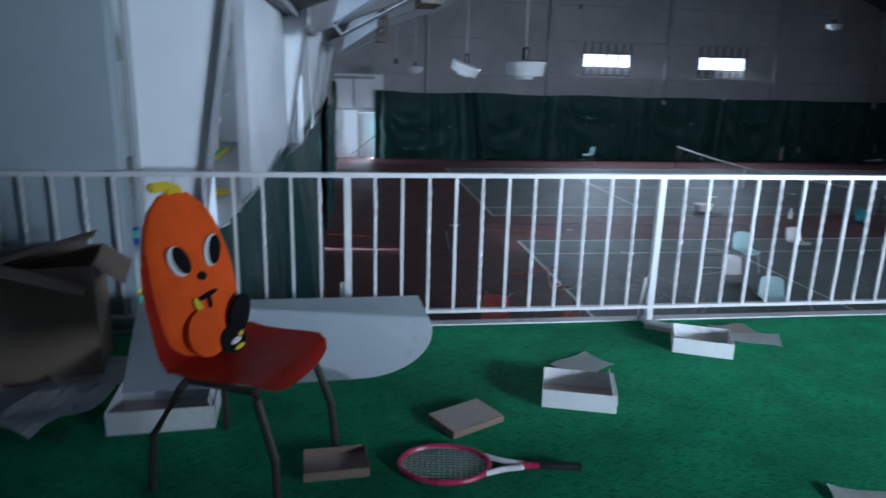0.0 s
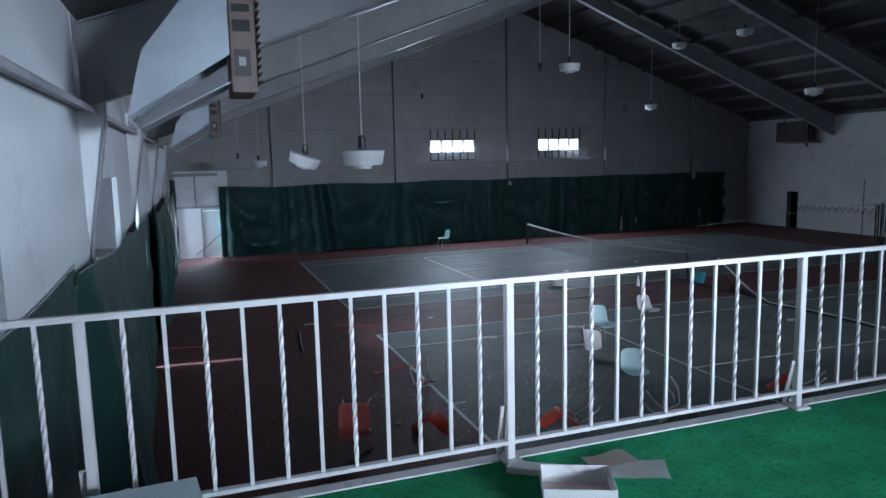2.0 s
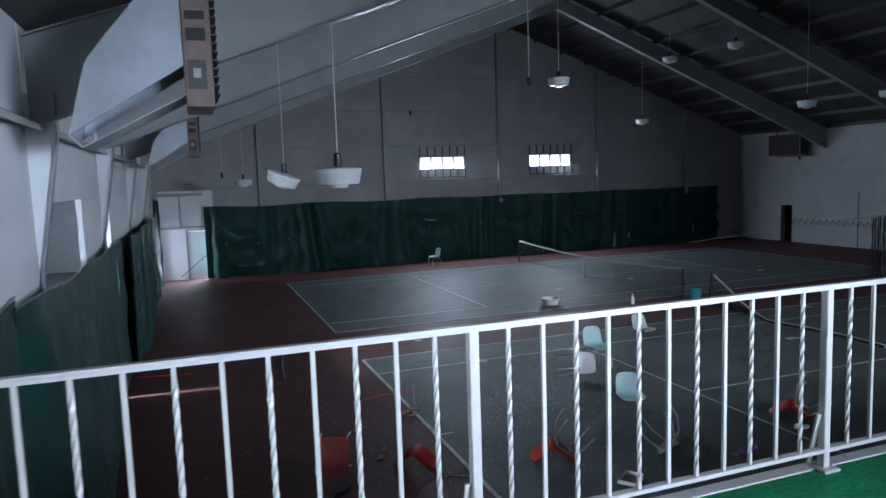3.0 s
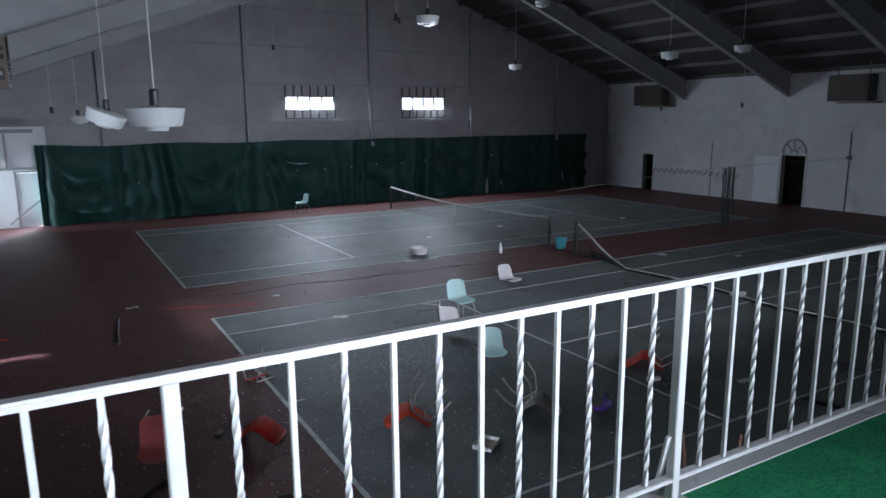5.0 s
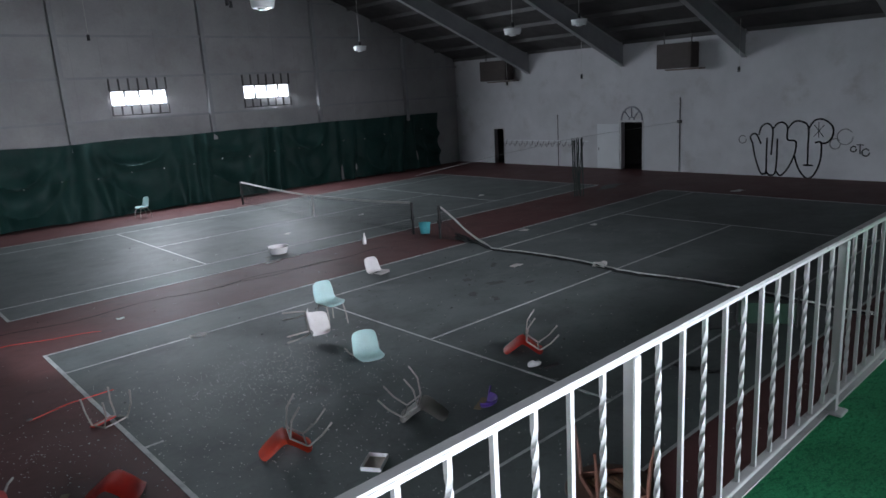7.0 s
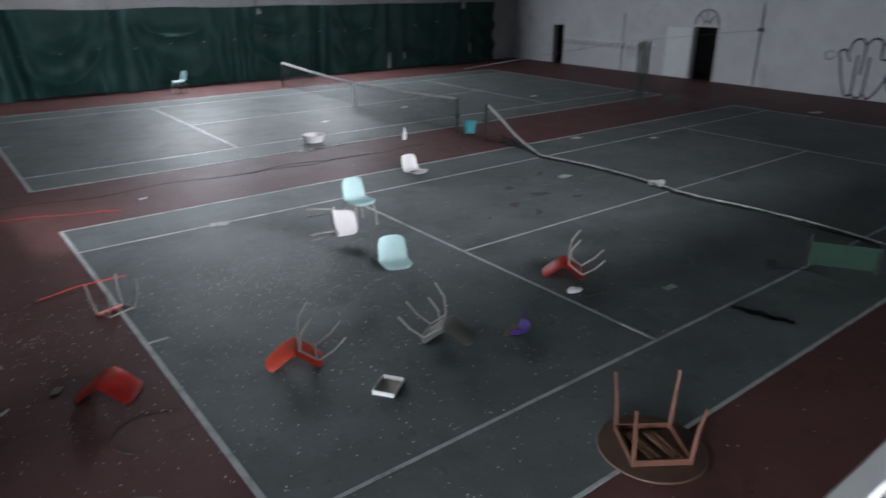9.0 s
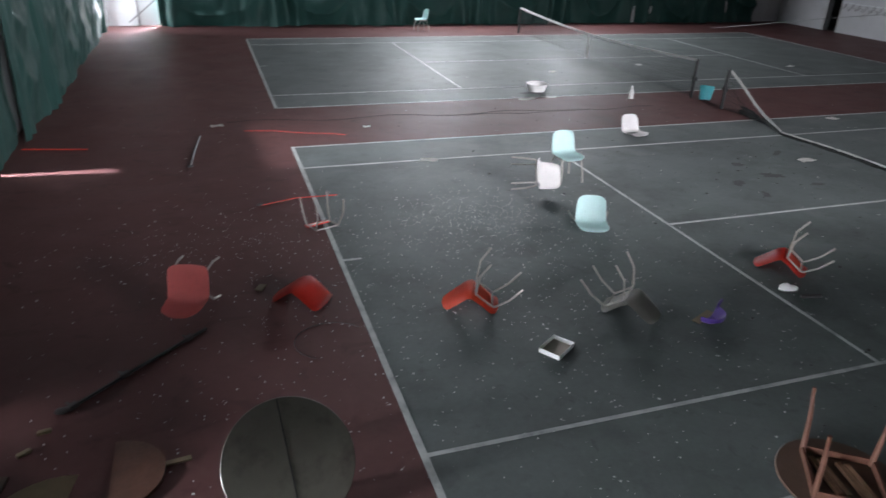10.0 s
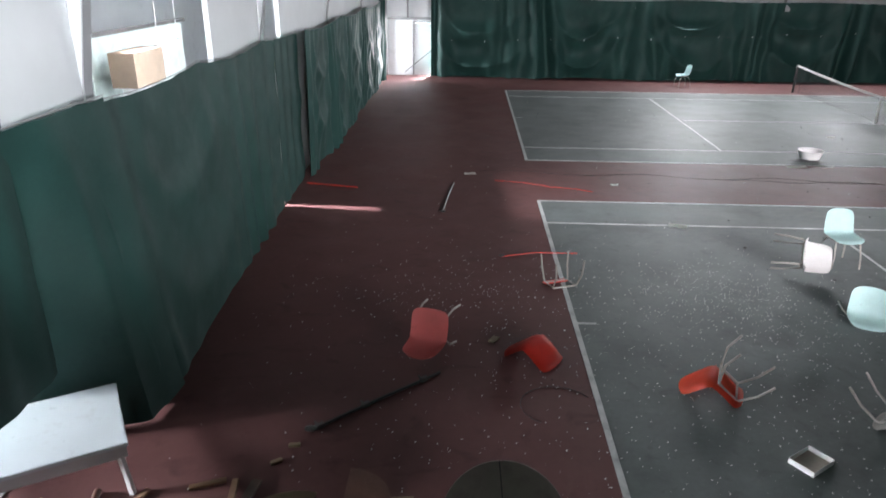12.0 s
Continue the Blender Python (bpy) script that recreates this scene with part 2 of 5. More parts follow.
structure("wall_east", wall_x(XR, XR + 0.3, YS, YN, 0, 6.6, [(D1[0], D1[1], 0, D1[2]), (D2[0], D2[1], 0, D2[2])]), M_WALL, "white painted block wall with stains and doorways", "wall")
structure("room_behind_doorway_1", boxes((XR + 0.3, 14.5, -0.02, XR + 2.5, 18.5, 0), (XR + 2.5, 14.5, 0, XR + 2.6, 18.5, 3), (XR + 0.3, 14.4, 0, XR + 2.5, 14.5, 3), (XR + 0.3, 18.5, 0, XR + 2.5, 18.6, 3), (XR + 0.3, 14.5, 3, XR + 2.5, 18.5, 3.1)), M_DARKROOM, "dark unlit room behind the doorway", "room")
structure("room_behind_doorway_2", boxes((XR + 0.3, 24.5, -0.02, XR + 2.5, 27, 0), (XR + 2.5, 24.5, 0, XR + 2.6, 27, 3), (XR + 0.3, 24.4, 0, XR + 2.5, 24.5, 3), (XR + 0.3, 27, 0, XR + 2.5, 27.1, 3), (XR + 0.3, 24.5, 3, XR + 2.5, 27, 3.1)), M_DARKROOM, "dark unlit room behind the doorway", "room")


# gable walls
def gable(y0, y1, holes=()):
    """A wall up to the roof line, cut in strips round rectangular holes."""
    xs = sorted({XL, RX, XR} | {h[0] for h in holes} | {h[1] for h in holes})
    bm = bmesh.new()
    for a, b in zip(xs, xs[1:]):
        spans, z = [], 0.0
        for h in sorted(holes, key=lambda q: q[2]):
            if h[0] <= a and b <= h[1]:
                spans.append((z, h[2]))
                z = h[3]
        spans.append((z, None))
        for lo, hi in spans:
            if hi is not None and hi - lo < 1e-6:
                continue
            ta, tb = (roof_z(a), roof_z(b)) if hi is None else (hi, hi)
            vs = [bm.verts.new(p) for p in ((a, y0, lo), (b, y0, lo), (b, y0, tb), (a, y0, ta), (a, y1, lo), (b, y1, lo), (b, y1, tb), (a, y1, ta))]
            for f in ((0, 1, 2, 3), (7, 6, 5, 4), (0, 4, 5, 1), (1, 5, 6, 2), (2, 6, 7, 3), (3, 7, 4, 0)):
                bm.faces.new([vs[k] for k in f])
    return bm


WIN = ((7.74, 10.29), (14.2, 16.86))
structure("wall_north", gable(YN, YN + 0.2, [(a, b, 4.86, 5.54) for a, b in WIN] + [(-3.98, -2.75, 0.0, 2.3)]), M_GABLE, "grey sheet-clad gable wall with dirty seams", "wall")
structure("wall_south", gable(YS - 0.2, YS), M_GREYWALL, "grey gable wall behind the gallery", "wall")

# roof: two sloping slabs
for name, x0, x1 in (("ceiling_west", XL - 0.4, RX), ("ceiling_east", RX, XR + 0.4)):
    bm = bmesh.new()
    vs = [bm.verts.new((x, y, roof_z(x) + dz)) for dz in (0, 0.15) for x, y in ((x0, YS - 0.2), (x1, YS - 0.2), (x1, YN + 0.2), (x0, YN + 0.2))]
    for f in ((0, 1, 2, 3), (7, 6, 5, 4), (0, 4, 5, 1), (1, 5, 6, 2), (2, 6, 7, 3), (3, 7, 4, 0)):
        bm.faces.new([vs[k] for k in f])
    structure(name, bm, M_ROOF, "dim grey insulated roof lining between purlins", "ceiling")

# rigid frames: tapered rafters meeting at the ridge, with flanges and column
def rafter(bm, side, y):
    xe = XL if side < 0 else XR
    n = 8
    prof = []
    for k in range(n + 1):
        t = k / n
        x = xe + (RX - xe) * t
        prof.append((x, roof_z(x) - 0.18, roof_z(x) - 0.18 - (1.05 - 0.5 * t)))
    def slab(top, bot, hw):
        rows = []
        for (x, a, b) in prof:
            zt, zb = top(a, b), bot(a, b)
            rows.append([bm.verts.new((x, y + s * hw, z)) for s, z in ((-1, zb), (1, zb), (1, zt), (-1, zt))])
        for p, q in zip(rows, rows[1:]):
            for i in range(4):
                bm.faces.new((p[i], p[(i + 1) % 4], q[(i + 1) % 4], q[i]))
        bm.faces.new(rows[0][::-1])
        bm.faces.new(rows[-1])
    slab(lambda a, b: a, lambda a, b: b, 0.012)
    slab(lambda a, b: b + 0.02, lambda a, b: b, 0.12)
    slab(lambda a, b: a, lambda a, b: a - 0.02, 0.12)


COLUMN = ((XL - 0.16, 0.0), (XL - 0.01, 3.45), (XL + 0.27, 5.1), (XL + 0.27, 5.6))


def column(y, fr):
    """A column that widens upwards: web, outer flange, inner flange and the diagonal stay at the knee."""
    bm = bmesh.new()
    for (xa, za), (xb, zb) in zip(COLUMN, COLUMN[1:]):
        vs = [bm.verts.new((x, y + s * 0.006, z)) for s in (-1, 1) for x, z in ((XL - 0.3, za), (xa, za), (xb, zb), (XL - 0.3, zb))]
        for f in ((0, 1, 2, 3), (7, 6, 5, 4), (0, 4, 5, 1), (1, 5, 6, 2), (2, 6, 7, 3), (3, 7, 4, 0)):
            bm.faces.new([vs[k] for k in f])
    part("column_web", bm, M_PANEL, fr, "white painted column web")
    bm = bmesh.new()
    for (xa, za), (xb, zb) in zip(COLUMN, COLUMN[1:]):
        beam(bm, (xa, y, za), (xb, y, zb), 0.16, 0.016, (1, 0, 0))
    part("inner_flange", bm, M_STEEL, fr)
    part("outer_flange", boxes((XL - 0.32, y - 0.1, 0, XL - 0.3, y + 0.1, 6.2)), M_STEEL, fr)


for y in FRAMES:
    fr = thing("roof_frame", "grey painted tapered steel roof frame spanning the hall", "roof frame", "roof frames of the hall")
    for side in (-1, 1):
        bm = bmesh.new()
        rafter(bm, side, y)
        part("rafter", bm, M_STEEL, fr)
    column(y, fr)
    for side in (-1, 1):
        for k in range(3):
            x = (XL if side < 0 else XR) - side * (3.2 + 4.4 * k)
            bm = bmesh.new()
            zb = roof_z(x) - 1.0
            beam(bm, (x, y + 0.1, zb + 0.1), (x, y + 1.1, roof_z(x) - 0.2), 0.05, 0.05)
            part("brace", bm, M_STEEL, fr)

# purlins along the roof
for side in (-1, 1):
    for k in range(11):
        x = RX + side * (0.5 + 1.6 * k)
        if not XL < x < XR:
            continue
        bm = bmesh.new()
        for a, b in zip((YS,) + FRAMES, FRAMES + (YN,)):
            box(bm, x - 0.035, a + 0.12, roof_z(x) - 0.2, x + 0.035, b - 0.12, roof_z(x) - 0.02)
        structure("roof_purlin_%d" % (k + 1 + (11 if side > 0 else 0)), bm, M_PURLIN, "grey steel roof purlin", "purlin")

# gable columns and girts
for k, x in enumerate((-0.5, 5.82, 12.3, 18.57, 24.8)):
    structure("gable_post_%d" % (k + 1), boxes((x - 0.09, YN - 0.26, 3.0, x + 0.1, YN - 0.002, roof_z(x) - 0.2), bevel=0.006), M_STEEL, "steel post on the gable wall", "post")
for k, z in enumerate((4.28, 6.12, 7.9, 9.65)):
    west, east = (RZ - z) / SLOPE_W - 0.4, (RZ - z) / SLOPE_E - 0.4
    bm = bmesh.new()
    box(bm, max(XL, RX - west), YN - 0.17, z + 0.03, min(XR, RX + east), YN - 0.003, z + 0.045, 0.003)
    box(bm, max(XL, RX - west), YN - 0.17, z - 0.06, min(XR, RX + east), YN - 0.155, z + 0.03, 0.003)
    structure("gable_girt_%d" % (k + 1), bm, M_STEEL, "horizontal steel girt on the gable wall", "girt")
bm = bmesh.new()
for k in range(28):
    x = -4.6 + k * 1.22
    box(bm, x - 0.012, YN - 0.012, 0.1, x + 0.012, YN - 0.004, roof_z(x) - 0.3)
structure("gable_seam_trim", bm, M_GABLE, "seams between the gable sheets", "trim")


# gable windows: a lit row of four panes between blind rows of bars
def gable_window(k, a, b):
    w = structure("window_%d" % k, boxes((a, YN + 0.12, 4.86, b, YN + 0.16, 4.89), (a, YN + 0.12, 5.5, b, YN + 0.16, 5.54)), M_DARKSTEEL, "small high gable window with four bright frosted panes and rusty bars", "window")
    n = 4
    for i in range(n):
        x0, x1 = a + (b - a) * i / n + 0.03, a + (b - a) * (i + 1) / n - 0.03
        part("pane", boxes((x0, YN + 0.08, 4.9, x1, YN + 0.1, 5.5)), M_DAY, w, "bright frosted pane")
    for i in range(n + 1):
        x = a + (b - a) * i / n
        part("mullion", boxes((x - 0.035, YN + 0.02, 4.86, x + 0.035, YN + 0.12, 5.54)), M_DARKSTEEL, w)
    for i in range(7):
        x = a + (b - a) * i / 6
        part("bar", boxes((x - 0.03, YN - 0.06, 4.42, x + 0.03, YN - 0.004, 4.86)), M_DARKSTEEL, w)
        part("bar", boxes((x - 0.03, YN - 0.06, 5.54, x + 0.03, YN - 0.004, 6.13)), M_DARKSTEEL, w)
    part("frame_rail", boxes((a - 0.03, YN - 0.065, 4.42, b + 0.03, YN - 0.005, 4.47)), M_DARKSTEEL, w)
    part("frame_rail", boxes((a - 0.03, YN - 0.065, 6.1, b + 0.03, YN - 0.005, 6.14)), M_DARKSTEEL, w)


gable_window(1, *WIN[0])
gable_window(2, *WIN[1])

# far door to daylight, with braced white screen beside it
door = structure("door_far", boxes((-4.05, YN - 0.05, 0, -3.98, YN + 0.1, 2.36), (-2.75, YN - 0.05, 0, -2.68, YN + 0.1, 2.36), (-4.05, YN - 0.05, 2.3, -2.68, YN + 0.1, 2.36)), M_STEEL, "far doorway open to bright daylight", "door")
part("door_leaf", boxes((-4.0, YN - 0.02, 0.02, -3.13, YN + 0.03, 2.28), bevel=0.005), M_PANEL, door, "white door leaf")
structure("end_lining_rail", boxes((-5.25, YN - 0.12, 2.42, -3.2, YN - 0.04, 2.52), (-5.25, YN - 0.12, 3.95, -3.2, YN - 0.04, 4.1), (-5.3, YN - 0.14, 0.0, -5.18, YN - 0.04, 4.3), (-4.3, YN - 0.1, 2.52, -4.22, YN - 0.04, 3.95), bevel=0.006), M_STEEL, "grey rails and posts round the far door", "trim")
structure("end_lining_panel", boxes((-5.25, YN - 0.03, 0.0, -4.06, YN - 0.002, 4.2), (-4.06, YN - 0.03, 2.37, -2.75, YN - 0.002, 4.2)), M_PANEL, "whitish lining panel beside the far door", "wall panel")
bm = bmesh.new()
beam(bm, (-4.4, YN - 0.1, 0.15), (-3.15, YN - 0.1, 1.15), 0.05, 0.06, (0, 1, 0))
part("brace", bm, M_STEEL, door)
structure("backdrop", boxes((-5, YN + 1.2, -0.5, -1, YN + 1.25, 3)), M_DAY, "bright overcast daylight outside the door", "backdrop")

# west wall: white panels between the frame columns, with openings to the side hall
def west_panel(k, y0, y1, z0, z1):
    structure("wall_west_%d" % k, boxes((XL - 0.14, y0, z0, XL - 0.05, y1, z1), bevel=0.008), M_PANEL, "white insulated wall panel above the curtain", "wall")


west_panel(1, -0.3, 3.82, 3.15, 6.4)
west_panel(2, 3.88, 10.12, 4.3, 6.4)
west_panel(3, 7.6, 10.12, 0.0, 4.3)
west_panel(4, 10.18, 16.47, 4.3, 6.4)
west_panel(5, 11.6, 16.47, 0.0, 4.3)
west_panel(6, 16.53, 22.82, 0.0, 6.4)
west_panel(7, 22.88, 27.0, 0.0, 6.4)
west_panel(8, 27.0, YN, 2.5, 6.4)
structure("wall_west_jamb", boxes((XL - 0.14, -0.35, 0.0, XL - 0.04, -0.3, 6.4), bevel=0.015), M_STEEL, "rounded grey jamb at the end of the white wall panel", "trim")
structure("girt_west", boxes((XL - 0.045, -2.6, 5.2, XL + 0.16, YN, 5.215), (XL - 0.045, -2.6, 5.2, XL - 0.03, YN, 5.32), (XL + 0.145, -2.6, 5.14, XL + 0.16, YN, 5.2), bevel=0.003), M_STEEL, "horizontal steel girt along the side wall", "girt")

# side hall beyond the west wall
structure("annex_wall_west", wall_x(-15.4, -15.2, -2.8, 36, 0, 4.6, [(-1.5, 5.0, 1.9, 4.0), (10.0, 13.0, 1.9, 4.0)]), M_PANEL, "white side-hall wall with wide windows", "wall")
structure("annex_wall_north", boxes((-15.2, 35.8, 0, XL - 0.4, 36, 6.0)), M_PANEL, "white end wall of the side hall", "wall")
structure("annex_wall_south", boxes((-15.2, -2.95, 0, XL - 0.36, -2.8, 6.4)), M_GREYWALL, "grey-green panelled wall beside the gallery", "wall")
bm = bmesh.new()
vs = [bm.verts.new((x, y, z + dz)) for dz in (0, 0.15) for x, y, z in ((-15.4, -2.8, 4.5), (XL - 0.4, -2.8, 6.3), (XL - 0.4, 36, 6.3), (-15.4, 36, 4.5))]
for f in ((0, 1, 2, 3), (7, 6, 5, 4), (0, 4, 5, 1), (1, 5, 6, 2), (2, 6, 7, 3), (3, 7, 4, 0)):
    bm.faces.new([vs[k] for k in f])
structure("annex_ceiling", bm, M_PANEL, "white sloping ceiling of the side hall", "ceiling")
structure("annex_floor", boxes((-15.2, -2.8, 0.0, XL - 0.4, 35.8, 0.012)), M_CONCRETE, "pale grey concrete floor of the side hall", "floor")
for k, (a, b) in enumerate(((-1.5, 5.0), (10.0, 13.0))):
    w = structure("window_%d" % (k + 3), boxes((-15.32, a, 1.9, -15.26, b, 1.98), (-15.32, a, 3.92, -15.26, b, 4.0)), M_STEEL, "wide side-hall window full of daylight", "window")
    n = round((b - a) / 1.5)
    for i in range(n):
        y0, y1 = a + (b - a) * i / n, a + (b - a) * (i + 1) / n
        part("pane", boxes((-15.34, y0 + 0.03, 1.98, -15.32, y1 - 0.03, 3.92)), M_DAY, w)
        part("mullion", boxes((-15.32, y1 - 0.03, 1.98, -15.26, y1 + 0.03, 3.92)), M_STEEL, w)

# gallery floor, edge and turf
GX0, GX1, GY = -9.0, 16.0, -2.925
structure("gallery_slab", boxes((GX0, YS, FLOOR2 - 0.3, GX1, GY, FLOOR2 - 0.012)), M_CONCRETE, "concrete gallery slab", "floor")
structure("gallery_turf", boxes((GX0, YS, FLOOR2 - 0.012, GX1, GY - 0.06, FLOOR2)), M_TURF, "bright green artificial turf carpet on the gallery", "turf")
structure("gallery_edge_trim", boxes((GX0, GY - 0.06, FLOOR2 - 0.012, GX1, GY + 0.01, FLOOR2 + 0.008)), M_WHITE, "pale metal strip along the gallery edge", "trim")
structure("gallery_wall_west", boxes((GX0 - 0.15, YS, FLOOR2 - 0.3, GX0, -2.95, 6.4)), M_GREYWALL, "grey wall at the end of the gallery", "wall")
structure("gallery_wall_east", boxes((GX1, YS, FLOOR2 - 0.3, GX1 + 0.15, GY, roof_z(GX1) - 0.02)), M_GREYWALL, "grey wall at the far end of the gallery", "wall")
w = structure("window_under_gallery", boxes((-9.1, -5.9, 0.0, -9.0, -2.95, 0.5), (-9.1, -5.9, 2.5, -9.0, -2.95, FLOOR2 - 0.3)), M_WALL, "low wide window under the gallery", "window")
for k in range(3):
    part("pane", boxes((-9.08, -5.85 + k * 0.97, 0.5, -9.06, -4.95 + k * 0.97, 2.5)), M_DAY, w)
    part("mullion", boxes((-9.1, -4.95 + k * 0.97, 0.5, -9.0, -4.88 + k * 0.97, 2.5)), M_STEEL, w)
structure("wall_under_gallery", boxes((GX0, -6.2, 0, XR, -6.0, FLOOR2 - 0.3)), M_WALL, "white wall under the gallery", "wall")


# gallery railing: posts, rails, alternating plain and twisted balusters, raking struts
def twisted(bm, x, y, z0, z1, a, plain):
    if plain:
        box(bm, x - a / 2, y - a / 2, z0, x + a / 2, y + a / 2, z1)
        return
    n = 40
    rings = []
    for k in range(n + 1):
        t = k / n
        th = math.pi * 5.0 * min(1, max(0, (t - 0.06) / 0.88))
        r = a * 0.68
        rings.append([bm.verts.new((x + r * math.cos(th + q * math.pi / 2 + math.pi / 4), y + r * math.sin(th + q * math.pi / 2 + math.pi / 4), z0 + (z1 - z0) * t)) for q in range(4)])
    for p, q in zip(rings, rings[1:]):
        for i in range(4):
            bm.faces.new((p[i], p[(i + 1) % 4], q[(i + 1) % 4], q[i]))


PITCH, RY = 1.829, -2.985
rail = thing("gallery_railing", "white enamelled iron railing with alternating plain and twisted balusters, chipped", "railing")
X0 = -2.729 - 3 * PITCH
X1 = -2.729 + 8 * PITCH
bm = bmesh.new()
box(bm, X0, RY - 0.016, FLOOR2 + 0.882, X1, RY + 0.016, FLOOR2 + 0.902, 0.004)
box(bm, X0, RY - 0.019, FLOOR2 + 0.9025, X1, RY + 0.019, FLOOR2 + 0.909, 0.0025)
part("top_rail", bm, M_WHITE, rail)
bm = bmesh.new()
box(bm, X0, RY - 0.02, FLOOR2 + 0.085, X1, RY + 0.02, FLOOR2 + 0.105, 0.003)
part("bottom_rail", bm, M_WHITE, rail)
for k in range(12):
    x = X0 + k * PITCH
    bm = bmesh.new()
    box(bm, x - 0.02, RY - 0.021, FLOOR2, x + 0.02, RY + 0.019, FLOOR2 + 0.884, 0.003)
    post = part("post", bm, M_WHITE, rail)
    bm = bmesh.new()
    box(bm, x - 0.05, RY - 0.06, FLOOR2 + 0.0, x + 0.05, RY + 0.05, FLOOR2 + 0.014, 0.004)
    part("base_plate", bm, M_WHITE, post)
    bm = bmesh.new()
    beam(bm, (x - 0.034, RY + 0.0, FLOOR2 + 0.28), (x - 0.034, RY + 0.068, FLOOR2 - 0.06), 0.025, 0.012)
    part("brace", bm, M_WHITE, post)
    if k == 11:
        break
    for i in range(1, 12):
        bx = x + i * PITCH / 12
        bm = bmesh.new()
        twisted(bm, bx, RY, FLOOR2 + 0.1, FLOOR2 + 0.88, 0.016, i % 2 == 0)
        part("baluster", bm, M_WHITE, rail)


# curtains: pleated sheets hanging from a sagging cable
def curtain(bm, p, q, tops, z0=-0.01, pleat=0.09, wave=0.55, seed=0, step=0.05, lean=0.0, swag=5.0):
    """A cloth with drooping swags between gathers and uneven upright folds at them."""
    p, q = Vector(p), Vector(q)
    d = q - p
    L = d.length
    d.normalize()
    s = Vector((-d.y, d.x, 0))
    n = int(L / step)
    rows = 34
    rng = random.Random(seed)
    o = rng.uniform(0, 50)
    grid = []
    for i in range(n + 1):
        u = L * i / n
        top = tops(u / L)
        c = u / swag + 0.25 * noise.noise((u * 0.3, o, 0))
        w = abs(2 * (c % 1) - 1)
        col = []
        for j in range(rows + 1):
            t = j / rows
            z = top + (z0 - top) * t
            up = math.sin(2 * math.pi * u / wave + 4.0 * noise.noise((u * 0.6, o, t * 0.5)) + 1.2 * t * noise.noise((u * 0.4, o + 9, 0)))
            arc = 2 * abs(math.sin(math.pi * (2.3 * t + 1.5 * w * w) + 1.5 * noise.noise((u * 0.35, o + 4, t)))) - 1
            big = noise.noise((u * 0.35, o + 7, t * 0.8))
            off = pleat * ((0.15 + w ** 1.5) * (0.35 + 0.65 * abs(noise.noise((u * 0.5, o + 2, t * 0.6))) * 2) * up * (0.4 + 0.6 * t ** 0.5) + 0.7 * (1 - w) * arc * min(1, 3 * t) + 1.3 * big * t)
            col.append(bm.verts.new(p + d * u + s * (off + (lean(u / L) if callable(lean) else lean) * t) + Vector((0, 0, z + 0.012 * noise.noise((u * 3, o, 5)) * (j == 0)))))
        grid.append(col)
    for a, b in zip(grid, grid[1:]):
        for j in range(rows):
            bm.faces.new((a[j], b[j], b[j + 1], a[j + 1]))


def hang(name, label, p, q, tops, **kw):
    c = thing(name, label, "curtain")
    bm = bmesh.new()
    curtain(bm, p, q, tops, **kw)
    part("cloth", bm, M_CURTAIN, c, smooth=True)
    bm = bmesh.new()
    a, b = Vector(p), Vector(q)
    n = max(4, int((b - a).length / 0.6))
    tube(bm, [a.lerp(b, i / n) + Vector((0, 0, tops(i / n) + 0.02)) for i in range(n + 1)], 0.008, 5)
    part("cable", bm, M_STEEL, c)
    return c


def sag(z, dip, n):
    return lambda t: z - dip * (1 - (2 * ((t * n) % 1) - 1) ** 2)


BACKDROP = hang("backdrop_curtain", "dark green vinyl backdrop curtain along the gable wall", (-3.2, 28.72, 0), (27.25, 28.86, 0), lambda t: 3.44 - 0.1 * math.sin(t * 17) ** 2 * (1 - t) - 0.1 * t, seed=3, pleat=0.3, wave=0.95, swag=4.6)
hang("side_curtain", "dark green vinyl curtain hung along the side of the courts", (-5.3, 3.3, 0), (-5.24, 10.24, 0), sag(3.36, 0.1, 2.2), seed=7, pleat=0.05, wave=0.8, lean=lambda t: -0.42 + 0.42 * t)
hang("side_curtain_flap", "dark green vinyl curtain width folded back above a narrow slit", (-5.24, 10.22, 0), (-5.26, 10.4, 0), lambda t: 3.3, z0=2.1, seed=8, pleat=0.01, wave=0.6)
hang("side_curtain_middle", "dark green vinyl curtain width beside a narrow gap", (-5.26, 10.36, 0), (-5.3, 12.35, 0), lambda t: 3.3 - 0.05 * t, seed=10, pleat=0.04, wave=0.6)
hang("side_curtain_far", "glossy dark green vinyl curtain bunched further along the side wall", (-5.12, 12.3, 0), (-5.15, 26.5, 0), sag(3.32, 0.1, 3), seed=9, pleat=0.11, wave=0.5, swag=3.0)
hang("side_curtain_near", "dark green vinyl curtain hitched up beside the gallery", (-5.42, -2.3, 0), (-5.42, 2.45, 0), sag(3.4, 0.1, 1), z0=0.95, seed=11, pleat=0.05, wave=0.7)
hang("side_curtain_near", "dark green vinyl curtain hitched up behind the white table", (-5.36, 2.3, 0), (-5.22, 3.75, 0), lambda t: 3.32 + 0.04 * t, z0=0.02, seed=12, pleat=0.03, wave=0.7, lean=lambda t: 1.15 - 1.55 * min(1, t / 0.5))
hang("curtain_remnant", "narrow strip of green curtain by the far door", (-5.3, 27.0, 0), (-5.1, 27.5, 0), lambda t: 3.9 - 0.1 * t, seed=13, pleat=0.1, wave=0.4)


